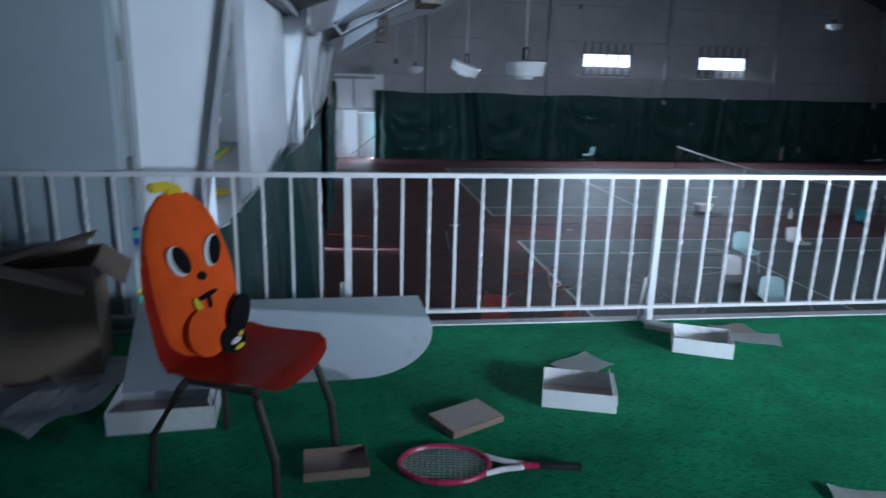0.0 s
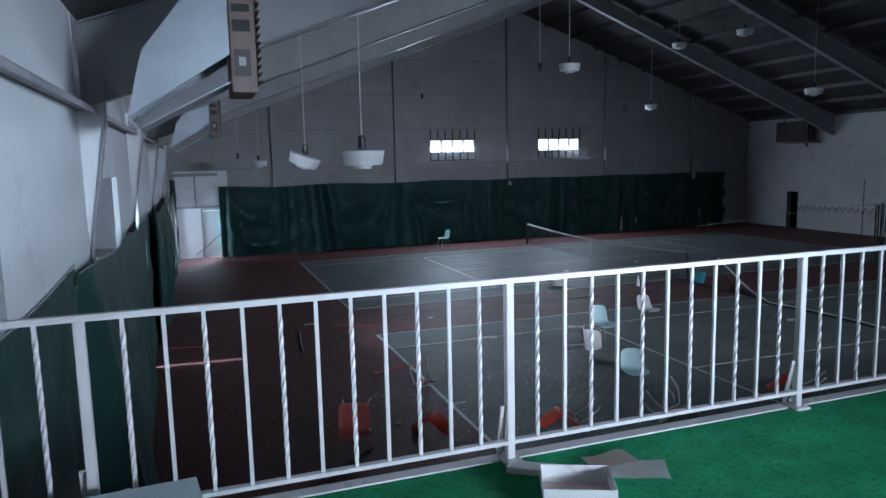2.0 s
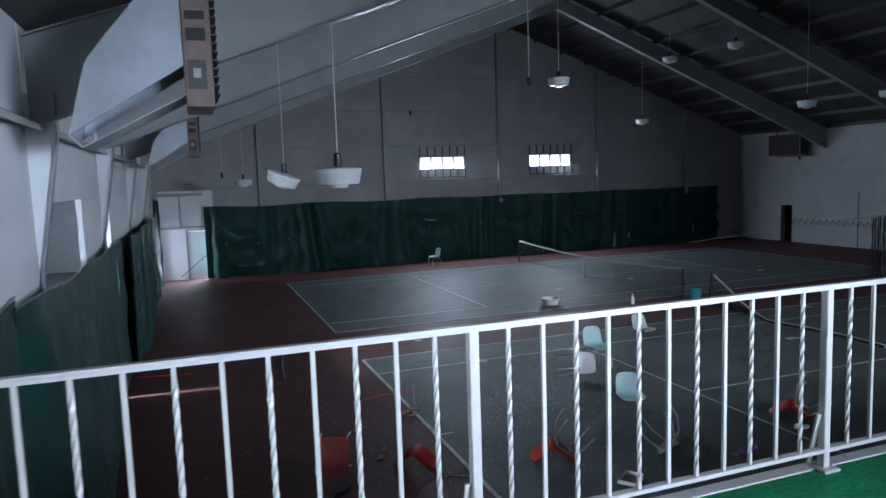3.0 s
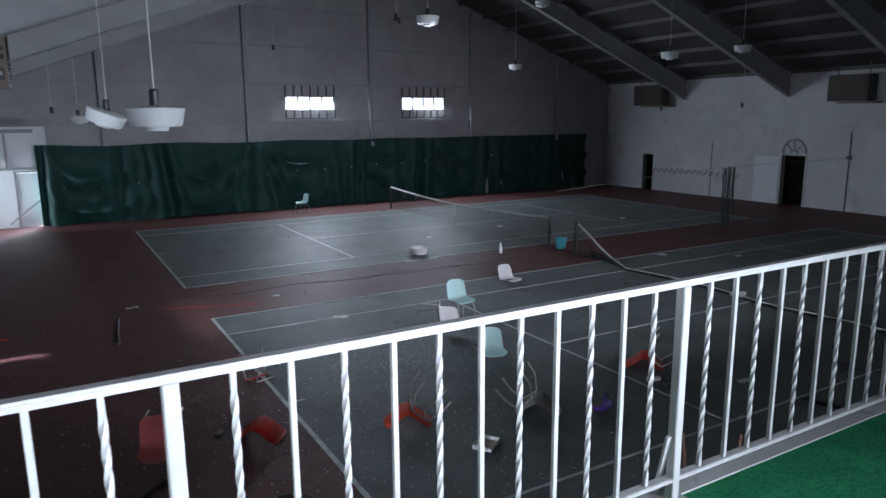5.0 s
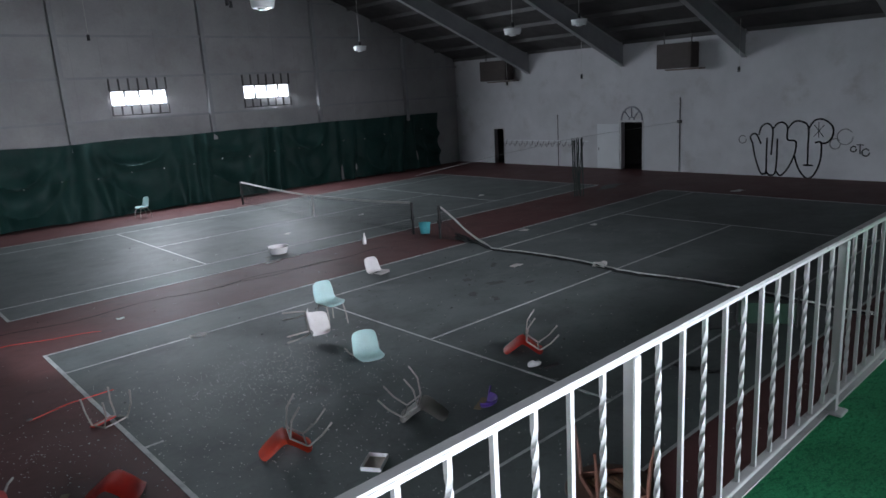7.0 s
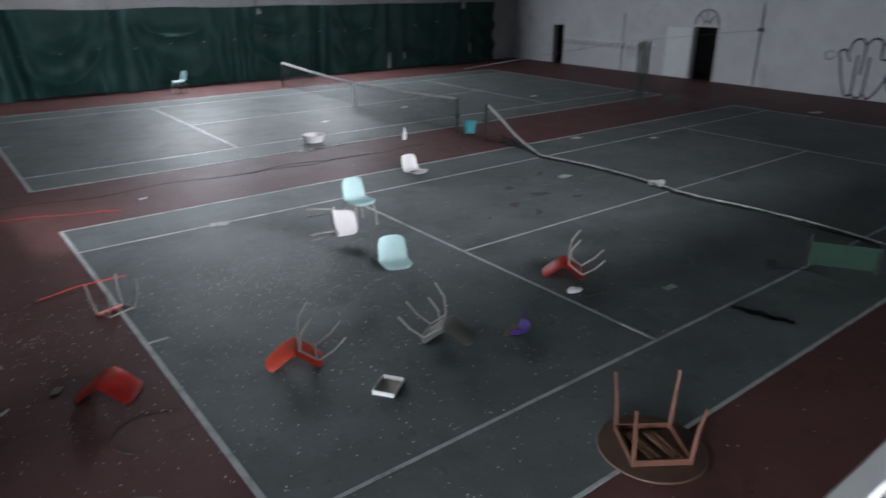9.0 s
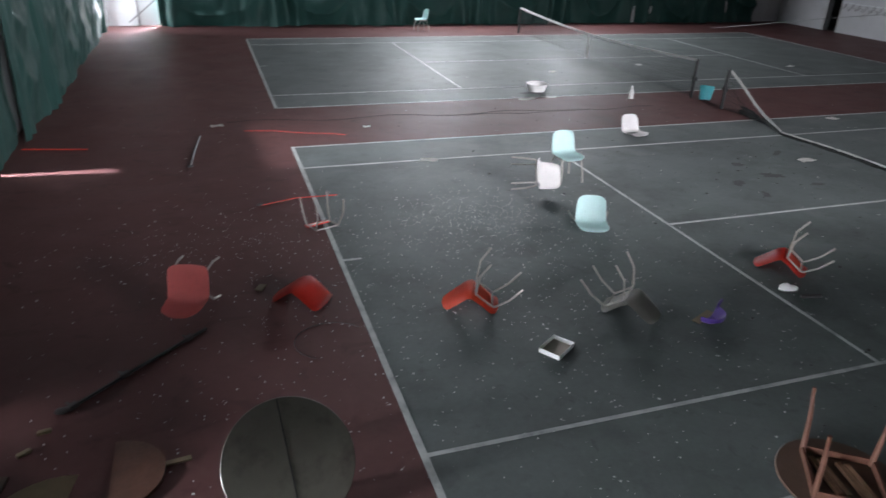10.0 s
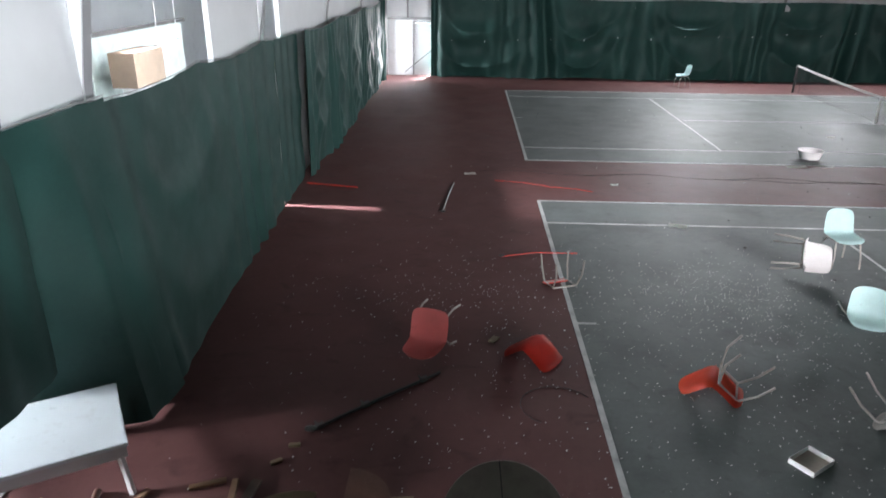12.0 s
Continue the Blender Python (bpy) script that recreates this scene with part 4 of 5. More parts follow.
ob = thing("shoe", "old white and dark trainer lying on the court", "shoe")
bm = bmesh.new()
bmesh.ops.create_icosphere(bm, subdivisions=3, radius=1, matrix=Matrix.Diagonal((0.14, 0.05, 0.05, 1)))
for v in bm.verts:
    v.co.z = max(v.co.z, -0.03) + (0.03 if v.co.x < -0.02 and v.co.z > 0 else 0)
part("upper", bm, M_WHITEP, ob, smooth=True)
part("sole", boxes((-0.14, -0.047, -0.05, 0.14, 0.047, -0.028), bevel=0.01), M_BLACK, ob, "dark sole")
settle(ob, 5.75, 3.08, rz=-15, ground=0.004)
plank_scrap(5.95, 2.87, 0.3, -10, M_DARKSTEEL, 0.06, 0.03, name="flat_metal_strip", label="dark flat strip on the court beside a shoe")


def sheet(x, y, w, d, rz, ground=0.005, mat=None, name="paper_sheet", label="crumpled white paper sheet lying flat", seed=0, curl=0.02):
    ob = thing(name, label, "paper", "litter on the floor")
    rng = random.Random(seed)
    bm = bmesh.new()
    n = 6
    ph = rng.uniform(0, 6)
    g = [[bm.verts.new((w * (i / n - 0.5), d * (j / n - 0.5), 0.002 + curl * (0.5 + 0.5 * math.sin(i * 1.3 + ph + j * 0.7)) * (abs(i / n - 0.5) + abs(j / n - 0.5)))) for j in range(n + 1)] for i in range(n + 1)]
    for i in range(n):
        for j in range(n):
            bm.faces.new((g[i][j], g[i + 1][j], g[i + 1][j + 1], g[i][j + 1]))
    bmesh.ops.solidify(bm, geom=bm.faces[:], thickness=0.002)
    part("sheet", bm, mat or M_PAPER, ob)
    ob.matrix_basis = pose(x, y, ground, 0, 0, rz)
    return ob


for k, (x, y, w, d, rz) in enumerate(((2.6, 9.54, 0.34, 0.22, -20), (14.29, 10.64, 0.34, 0.24, 10), (10.66, 7.82, 0.4, 0.22, 5), (19.09, 17.27, 0.4, 0.2, 30), (24.7, 8.22, 0.6, 0.3, -10), (-1.43, 12.9, 0.28, 0.16, 10), (9.4, 17.6, 0.3, 0.2, 40), (6.9, 14.1, 0.5, 0.16, 5), (7.6, 14.2, 0.45, 0.12, -12), (16.2, 9.2, 0.25, 0.18, 0), (7.1, 2.3, 0.24, 0.12, -5), (13.2, 18.3, 0.3, 0.2, 15), (1.9, 12.2, 0.16, 0.1, 0))):
    sheet(x, y, w, d, rz, seed=k)

ob = thing("wash_tub", "white round plastic tub standing on the far court", "tub")
part("tub", lathe(bmesh.new(), [(0, 0), (0.24, 0), (0.31, 0.2), (0.325, 0.22), (0.305, 0.215), (0.23, 0.02), (0, 0.02)], 28), M_WHITEP, ob, smooth=True)
ob.matrix_basis = pose(7.62, 15.05, 0.004)
ob = thing("plastic_bottle", "white plastic bottle standing on the red strip", "bottle")
bottle = part("body", lathe(bmesh.new(), [(0, 0), (0.06, 0), (0.065, 0.03), (0.065, 0.2), (0.03, 0.27), (0.025, 0.3), (0, 0.3)], 14), M_WHITEP, ob, smooth=True)
part("cap", lathe(bmesh.new(), [(0, 0.3), (0.03, 0.3), (0.03, 0.36), (0, 0.36)], 12), M_WHITEP, bottle)
ob.matrix_basis = pose(9.97, 13.7, 0.0)
ob = thing("bucket", "turquoise plastic bucket hanging askew by the net post", "bucket")
part("pail", lathe(bmesh.new(), [(0, 0), (0.15, 0), (0.2, 0.36), (0.21, 0.38), (0.19, 0.37), (0.14, 0.015), (0, 0.015)], 20), plastic("turquoise_plastic", (0.08, 0.45, 0.52)), ob, smooth=True)
settle(ob, 12.05, 13.08, rx=-14, ry=12)

# nets
def tennis_net(label, posts, tape, group, mesh_to_floor=True):
    """Posts, the white head tape along a line of points, the cord mesh below it."""
    ob = thing("tennis_net", label, "tennis net", group)
    for x, y in posts:
        bm = bmesh.new()
        tube(bm, [(x, y, 0), (x, y, 1.09)], 0.045, 10)
        box(bm, x - 0.06, y - 0.06, 0.5, x + 0.06, y + 0.06, 0.62, 0.01)
        part("post", bm, M_BLACK, ob)
    bm = bmesh.new()
    rows = [[bm.verts.new((x + i * 0.01, y, z + k * 0.035)) for i, k in ((-1, -1), (1, -1), (1, 1), (-1, 1))] for x, y, z in tape]
    for a, b in zip(rows, rows[1:]):
        for i in range(4):
            bm.faces.new((a[i], a[(i + 1) % 4], b[(i + 1) % 4], b[i]))
    part("head_tape", bm, M_TAPE, ob, "dirty white head tape")
    return ob


def net_cords(ob, tape, floor_y=None):
    bm = bmesh.new()
    def top(t):
        u = t * (len(tape) - 1)
        k = min(int(u), len(tape) - 2)
        return Vector(tape[k]).lerp(Vector(tape[k + 1]), u - k)
    n = 170
    for i in range(n + 1):
        p = top(i / n)
        beam(bm, p, (p.x, p.y, 0.03), 0.005, 0.005)
    for j in range(1, 13):
        pts = [(lambda p: (p.x, p.y, 0.03 + (p.z - 0.03) * j / 13))(top(i / 40)) for i in range(41)]
        for a, b in zip(pts, pts[1:]):
            beam(bm, a, b, 0.005, 0.005)
    tagged(part("cord_mesh", bm, M_NET, ob), kind="stuff")


NETX = 11.885
tp = [(NETX, 25.9 - 12.35 * k / 20, 1.07 - 0.2 * math.sin(math.pi * k / 20)) for k in range(21)]
n1 = tennis_net("sagging black tennis net with white tape on the far court", [(NETX, 13.5), (NETX, 25.95)], tp, "tennis nets")
net_cords(n1, tp)
part("centre_strap", boxes((NETX - 0.03, 19.72, 0.01, NETX + 0.03, 19.78, 0.87)), M_TAPE, n1, "white centre strap")
tp = [(NETX, 12.05, 1.05), (11.95, 11.5, 0.7), (12.0, 11.1, 0.4), (12.05, 10.7, 0.17), (11.95, 10.2, 0.06)] + [(11.62 + 0.28 * abs(math.sin(k * 0.42)), 9.6 - k * 0.62, 0.045) for k in range(17)]
n2 = tennis_net("collapsed tennis net fallen in a line across the near court", [(NETX, 12.15), (NETX, -0.95)], tp, "tennis nets")
bm = bmesh.new()
rng = random.Random(5)
for s in range(5):
    tube(bm, [(x + rng.uniform(-0.1, 0.1), y + rng.uniform(-0.1, 0.1), max(0.02, z * 0.35 * rng.random() + 0.02)) for x, y, z in tp[1:]], 0.03, 5)
tagged(part("fallen_mesh", bm, M_NET, n2, "bunched black net on the floor"), kind="stuff")
bm = bmesh.new()
for i in range(26):
    t = i / 25
    p = Vector(tp[0]).lerp(Vector(tp[4]), t)
    zz = 1.05 * (1 - t) ** 2.2
    beam(bm, (p.x, p.y, max(0.03, zz)), (p.x, p.y, 0.02), 0.005, 0.005)
for j in range(8):
    beam(bm, (NETX, 12.05, 0.05 + 0.12 * j), (12.0, 11.85 - 1.5 * (1 - j / 8) ** 1.5, 0.03 + 0.05 * j), 0.005, 0.005)
tagged(part("hanging_mesh", bm, M_NET, n2), kind="stuff")
sheet(11.82, 5.95, 0.45, 0.35, 30, ground=0.02, name="white_rag", label="white rag on the fallen net", curl=0.12, seed=77)

# low green bench with black side frames
ob = thing("practice_goal", "small green screen between two black side frames on the court", "goal")
part("screen", boxes((-0.5, -0.01, 0.06, 0.5, 0.01, 0.46)), material("dark_green_cloth", (0.008, 0.042, 0.022), 0.7, vary=0.2), ob, "dark green cloth screen")
for sx in (-1, 1):
    bm = bmesh.new()
    for a, b in (((0, -0.05, 0), (0, -0.05, 0.62)), ((0, -0.05, 0.62), (0, 0.28, 0.02)), ((0, -0.05, 0.02), (0, 0.28, 0.02))):
        beam(bm, (sx * 0.52, a[1], a[2]), (sx * 0.52, b[1], b[2]), 0.03, 0.03)
    part("side_frame", bm, M_BLACK, ob)
ob.matrix_basis = pose(9.95, 0.95, 0.008, 0, 0, -57)

# hanging mesh curtain gathered on its cable, mid hall, and the wire it hangs from
ob = thing("divider_net", "gathered grey-green divider net hanging from a wire", "net")
bm = bmesh.new()
rng = random.Random(4)
for k in range(26):
    x = 20.45 + 0.6 * k / 26
    y = 13.2 + rng.uniform(-0.12, 0.12)
    tube(bm, [(x, y, 2.35 + 0.12 * rng.random()), (x + rng.uniform(-0.05, 0.05), y + rng.uniform(-0.08, 0.08), 1.2), (x + rng.uniform(-0.12, 0.12), y + rng.uniform(-0.2, 0.2), 0.03)], 0.014, 4)
part("mesh", bm, material("net_grey_green", (0.07, 0.09, 0.085), 0.8), ob)
bm = bmesh.new()
tube(bm, [(NETX, 13.2, 2.0), (16, 13.2, 2.25), (20.4, 13.2, 2.45), (29.3, 13.2, 2.5)], 0.006, 4)
part("wire", bm, M_STEEL, ob)

# ---- east wall: open door leaf, fanlight, graffiti, pipe, hooks, heaters ----
XW = XR
ob = tagged(new("door_1"), "doorway with a half-round fanlight and a white leaf folded back", "door", kind="structure")
part("frame", boxes((XW - 0.03, D1[0] - 0.09, 0, XW + 0.1, D1[0], D1[2] + 0.08), (XW - 0.03, D1[1], 0, XW + 0.1, D1[1] + 0.09, D1[2] + 0.08), (XW - 0.03, D1[0], D1[2], XW + 0.1, D1[1], D1[2] + 0.08)), M_WHITE, ob)
leaf = part("door_leaf", boxes((XW - 0.06, D1[1] + 0.1, 0.02, XW - 0.015, D1[1] + 1.5, 2.4), bevel=0.004), M_PANEL, ob, "white door leaf folded back against the wall")
bm = bmesh.new()
tube(bm, [(XW - 0.1, D1[1] + 1.38, 1.0), (XW - 0.1, D1[1] + 1.38, 1.14)], 0.012, 6)
beam(bm, (XW - 0.1, D1[1] + 1.38, 1.07), (XW - 0.06, D1[1] + 1.38, 1.07), 0.02, 0.02)
part("handle", bm, M_DARKSTEEL, leaf)
yc, zc = (D1[0] + D1[1]) / 2, D1[2] + 0.1
bm = bmesh.new()
tube(bm, [(XW - 0.02, yc + 0.62 * math.cos(a * math.pi / 20), zc + 0.68 * math.sin(a * math.pi / 20)) for a in range(21)], 0.05, 6)
tube(bm, [(XW - 0.02, yc + 0.16 * math.cos(a * math.pi / 8), zc + 0.16 * math.sin(a * math.pi / 8)) for a in range(9)], 0.04, 6)
M_ARCH = material("arch_paint", (0.3, 0.3, 0.33), 0.6)
part("arch", bm, M_ARCH, ob, "grey painted half-round fanlight rim")
for a in (0.25, 0.5, 0.75):
    bm = bmesh.new()
    beam(bm, (XW - 0.02, yc + 0.16 * math.cos(a * math.pi), zc + 0.16 * math.sin(a * math.pi)), (XW - 0.02, yc + 0.6 * math.cos(a * math.pi), zc + 0.66 * math.sin(a * math.pi)), 0.06, 0.03)
    part("spoke", bm, M_ARCH, ob)
ob = tagged(new("door_2"), "narrow dark doorway with a white frame", "door", kind="structure")
part("frame", boxes((XW - 0.02, D2[0] - 0.07, 0, XW + 0.1, D2[0], D2[2] + 0.07), (XW - 0.02, D2[1], 0, XW + 0.1, D2[1] + 0.07, D2[2] + 0.07), (XW - 0.02, D2[0], D2[2], XW + 0.1, D2[1], D2[2] + 0.07)), M_WHITE, ob)

g = thing("wall_graffiti", "black spray-painted bubble lettering on the white block wall", "graffiti")


def stroke(pts, w, mat, d=0.006):
    P = [Vector((0, 11.08 - x * 0.00765, 0.0 + (422 - y) * 0.0081)) for x, y in pts]
    full = []
    for k in range(len(P) - 1):
        a, b, c, e = P[max(k - 1, 0)], P[k], P[k + 1], P[min(k + 2, len(P) - 1)]
        for s in range(6):
            t = s / 6
            full.append(0.5 * (2 * b + (c - a) * t + (2 * a - 5 * b + 4 * c - e) * t * t + (3 * b - a - 3 * c + e) * t ** 3))
    full.append(P[-1])
    bm = bmesh.new()
    for a, b in zip(full, full[1:]):
        if (b - a).length > 1e-5:
            e = (b - a).normalized() * w * 0.3
            beam(bm, a - e + Vector((XW - d, 0, 0)), b + e + Vector((XW - d, 0, 0)), w, 0.006, (1, 0, 0))
    part("stroke", bm, mat, g)


for s in (((190, 240), (175, 205), (195, 185), (215, 195), (238, 240)), ((190, 240), (205, 310), (240, 400), (262, 410), (275, 395), (273, 300), (273, 210)),
          ((225, 190), (240, 145), (275, 130), (303, 160), (303, 230), (300, 300)), ((275, 395), (295, 415), (325, 405), (333, 340), (332, 215)),
          ((303, 160), (330, 130), (360, 125), (385, 150), (388, 215), (425, 222), (438, 240), (430, 300), (400, 370), (360, 415), (335, 395))):
    stroke(s, 0.075, M_SPRAY)
for s in (((385, 160), (420, 122), (460, 120), (498, 150), (502, 260), (505, 350)), ((485, 353), (530, 353)), ((430, 300), (455, 370), (500, 422), (540, 405), (570, 330), (570, 235), (540, 232)),
          ((500, 160), (530, 115), (580, 112), (625, 150), (625, 200), (600, 230), (570, 235))):
    stroke(s, 0.075, M_SPRAY)
for s in (((530, 140), (580, 200)), ((580, 140), (530, 200)), ((552, 125), (555, 205))):
    stroke(s, 0.03, M_SPRAY, 0.007)


def ring(x, y, r, w, mat, turn=1.0):
    stroke([(x + r * math.cos(a * 0.7 * turn), y + r * math.sin(a * 0.7 * turn)) for a in range(9)], w, mat)


ring(128, 218, 22, 0.03, M_SPRAY)
ring(690, 200, 40, 0.04, M_SPRAYG)
ring(642, 236, 27, 0.04, M_SPRAYG)
ring(735, 262, 14, 0.05, M_SPRAY)
ring(795, 278, 18, 0.05, M_SPRAY)
stroke(((765, 238), (768, 285)), 0.05, M_SPRAY, 0.008)
stroke(((750, 240), (782, 240)), 0.04, M_SPRAY, 0.009)

ob = thing("wall_pipe", "thin dark conduit with a junction box on the east wall", "pipe")
bm = bmesh.new()
tube(bm, [(XW - 0.03, 13.24, 0.0), (XW - 0.03, 13.24, 3.65)], 0.025, 6)
part("conduit", bm, M_DARKSTEEL, ob)
part("junction_box", boxes((XW - 0.09, 13.12, 2.42, XW - 0.002, 13.36, 2.57), bevel=0.01), M_DARKSTEEL, ob)
ob = thing("wall_seam_strip", "dark vertical joint strip on the east wall", "strip")
part("strip", boxes((XW - 0.015, 20.77, 0.0, XW - 0.002, 20.82, 2.95)), M_DARKSTEEL, ob)
ob = thing("coat_hook_rail", "row of bent coat hooks along the white wall", "hook rail")
for k in range(15):
    y = 18.98 + 0.41 * k
    bm = bmesh.new()
    tube(bm, [(XW - 0.02, y, 1.45), (XW - 0.12, y, 1.25), (XW - 0.2, y + 0.06, 1.12), (XW - 0.24, y + 0.1, 1.3)], 0.018, 5)
    part("hook", bm, M_DARKSTEEL, ob)
part("rail", boxes((XW - 0.03, 18.7, 1.42, XW - 0.004, 25.0, 1.48)), M_PANEL, ob)


def wall_heater(y0, y1, label):
    ob = thing("unit_heater", label, "heater", "unit heaters under the eaves")
    part("body", boxes((XW - 1.0, y0, 5.05, XW - 0.25, y1, 6.2), bevel=0.03), M_RUST, ob)
    for k in range(9):
        z = 5.15 + k * 0.11
        part("louvre", boxes((XW - 1.05, y0 + 0.12, z, XW - 1.0, y1 - 0.12, z + 0.035)), M_RUST, ob)
    for y in (y0 + 0.2, y1 - 0.2):
        bm = bmesh.new()
        beam(bm, (XW - 0.6, y, 6.2), (XW - 0.6, y, roof_z(XW - 0.6) - 0.02), 0.04, 0.04)
        part("hanger", bm, M_DARKSTEEL, ob)
    part("deflector", boxes((XW - 0.7, y0 - 0.25, 4.95, XW - 0.1, y1 - 0.3, 5.02)), M_BROWNENAMEL, ob)


wall_heater(23.8, 25.9, "dark brown unit heater hung under the eaves")
wall_heater(12.2, 14.0, "dark brown unit heater hung under the eaves")


def west_heater(y, s, label):
    """A brown heater box with louvres and a folded sheet-metal hood towards the wall."""
    ob = thing("unit_heater", label, "heater", "unit heaters under the eaves")
    x0, x1, z0, z1 = -3.68, -3.42, 5.23, 6.75
    part("body", boxes((x0, y, z0, x1, y + 0.85, z1), bevel=0.01), M_BROWNENAMEL, ob)
    panel = part("control_panel", boxes((x0 + 0.03, y - 0.014, z0 + 0.16, x0 + 0.2, y - 0.001, z0 + 0.44), bevel=0.004), M_DARKSTEEL, ob, "dark grey control panel")
    part("display", boxes((x0 + 0.08, y - 0.018, z0 + 0.27, x0 + 0.15, y - 0.0145, z0 + 0.36)), M_STEEL, panel, "small pale display")
    # raised black plates stand in for the shade inside the front recesses
    for a, b in ((0.62, 0.74), (0.82, 0.9)):
        part("dark_recess", boxes((x0 + 0.03, y - 0.008, z0 + a, x1 - 0.05, y - 0.001, z0 + b)), M_BLACK, ob)
    for k in range(18):
        z = z0 + 0.12 + k * 0.08
        bm = bmesh.new()
        beam(bm, (x1 + 0.02, y - 0.02, z), (x1 + 0.02, y + 0.85, z + 0.01), 0.07, 0.014)
        part("louvre", bm, M_DARKSTEEL, ob)
    # hood: two folded side cheeks, a sloping top and a back
    bm = bmesh.new()
    prof = ((x0 - 0.006, 5.62), (x0 - 0.006, 6.72), (-4.54, 5.64), (-4.72, 4.97))
    fr_, bk = [[bm.verts.new((px, py, pz)) for px, pz in prof] for py in (y + 0.03, y + 0.82)]
    for q in (fr_, bk):
        bm.faces.new(q[:3])
        bm.faces.new((q[0], q[2], q[3]))
    bm.faces.new((fr_[1], fr_[2], bk[2], bk[1]))
    bm.faces.new((fr_[2], fr_[3], bk[3], bk[2]))
    bmesh.ops.recalc_face_normals(bm, faces=bm.faces)
    bm.normal_update()
    bmesh.ops.solidify(bm, geom=bm.faces[:], thickness=0.012)
    part("hood", bm, M_GALV, ob, "folded galvanised sheet hood")
    bm = bmesh.new()
    vs = [bm.verts.new(p) for p in ((x0 - 0.006, y + 0.05, z0 + 0.12), (x0 - 0.006, y + 0.8, z0 + 0.12), (-4.62, y + 0.8, 4.86), (-4.62, y + 0.05, 4.86))]
    f = bm.faces.new(vs)
    bm.normal_update()
    bmesh.ops.solidify(bm, geom=[f], thickness=0.012)
    part("deflector", bm, M_GALV, ob, "sloping sheet under the hood")
    bm = bmesh.new()
    beam(bm, (-4.72, y + 0.06, 4.97), (-4.62, y + 0.06, 4.86), 0.03, 0.02)
    part("bracket", bm, M_GALV, ob)
    for dy in (0.1, 0.75):
        bm = bmesh.new()
        beam(bm, (-3.55, y + dy, z1), (-3.55, y + dy, roof_z(-3.55) - 0.02), 0.03, 0.03)
        part("hanger", bm, M_STEEL, ob)
    return ob


west_heater(1.75, 1, "brown unit heater with a folded galvanised hood under the roof")
west_heater(14.2, 1, "brown unit heater with a folded galvanised hood under the roof")


# pendant lamps
def pendant(x, y, z, label="white enamel stepped bowl lamp on a long cord", bowl=True, tilt=(0, 0), s=1.0):
    ob = thing("pendant_lamp", label, "lamp", "pendant lamps over the courts")
    bm = bmesh.new()
    tube(bm, [(0, 0, 0.2), (0, 0, roof_z(x) - z - 0.02)], 0.011, 5)
    part("cord", bm, M_TAPE, ob)
    bm = lathe(bmesh.new(), [(0, 0), (0.055, 0), (0.06, 0.02), (0.06, 0.2), (0.04, 0.23), (0, 0.23)], 14)
    part("neck", bm, M_BLACK, ob)
    if bowl:
        bm = lathe(bmesh.new(), [(0.05, 0.03), (0.335, 0.0), (0.345, -0.02), (0.335, -0.05), (0.31, -0.19), (0.285, -0.225), (0.14, -0.232), (0.135, -0.275), (0.12, -0.28), (0, -0.28)], 36)
        sh = part("shade", bm, M_LAMP, ob, smooth=True)
        sh.matrix_basis = pose(0, 0, 0, *tilt)
    ob.matrix_basis = pose(x, y, z)
    return ob


pendant(-1.68, 4.5, 4.64)
pendant(-1.85, 9.2, 4.63, "white enamel bowl lamp hanging crooked on its cord", tilt=(8, 20))
for x, y, z in ((7.45, 14.0, 7.45), (17.6, 21.4, 9.65), (17.9, 17.6, 9.6), (18.2, 14.3, 6.85), (22.2, 14.1, 7.25), (19.1, 25.5, 7.15), (-1.7, 23.1, 4.6)):
    pendant(x, y, z)
for x, y, z in ((6.6, 14.4, 7.3), (8.5, 18.0, 7.75), (6.24, 25.7, 7.4), (-2.5, 23.1, 4.7), (28.1, 23.6, 4.75), (28.1, 18.3, 4.85), (28.1, 9.9, 4.7)):
    pendant(x, y, z, "black lamp holder missing its bowl on a cord", bowl=False)

# rope with clips along the backdrop curtain
ob = BACKDROP
pts = [(-3.0 + k * 0.73, 28.5, 1.55 + 0.05 * math.sin(k * 1.3) + 0.022 * k) for k in range(42)]
bm = bmesh.new()
tube(bm, pts, 0.006, 4)
part("rope", bm, M_NET, ob, "thin rope slung along the cloth")
for k, p in enumerate(pts[1::2]):
    part("clip", boxes((p[0] - 0.012, p[1] - 0.03, p[2] - 0.025, p[0] + 0.012, p[1], p[2] + 0.025)), M_TAPE, ob, "small white clip")

# ---- side hall: crazy-golf lanes, tubes, boarded window, boxes ----
M_LANEG = material("lane_green", (0.05, 0.36, 0.2), 0.8, vary=0.15, grain=80, bump=0.3)
M_LANET = material("lane_turquoise", (0.1, 0.48, 0.4), 0.8, vary=0.15, grain=80, bump=0.3)
M_KERBY = material("kerb_yellow", (0.7, 0.52, 0.03), 0.6, vary=0.1)
M_KERBB = material("kerb_blue", (0.03, 0.1, 0.42), 0.6, vary=0.1)


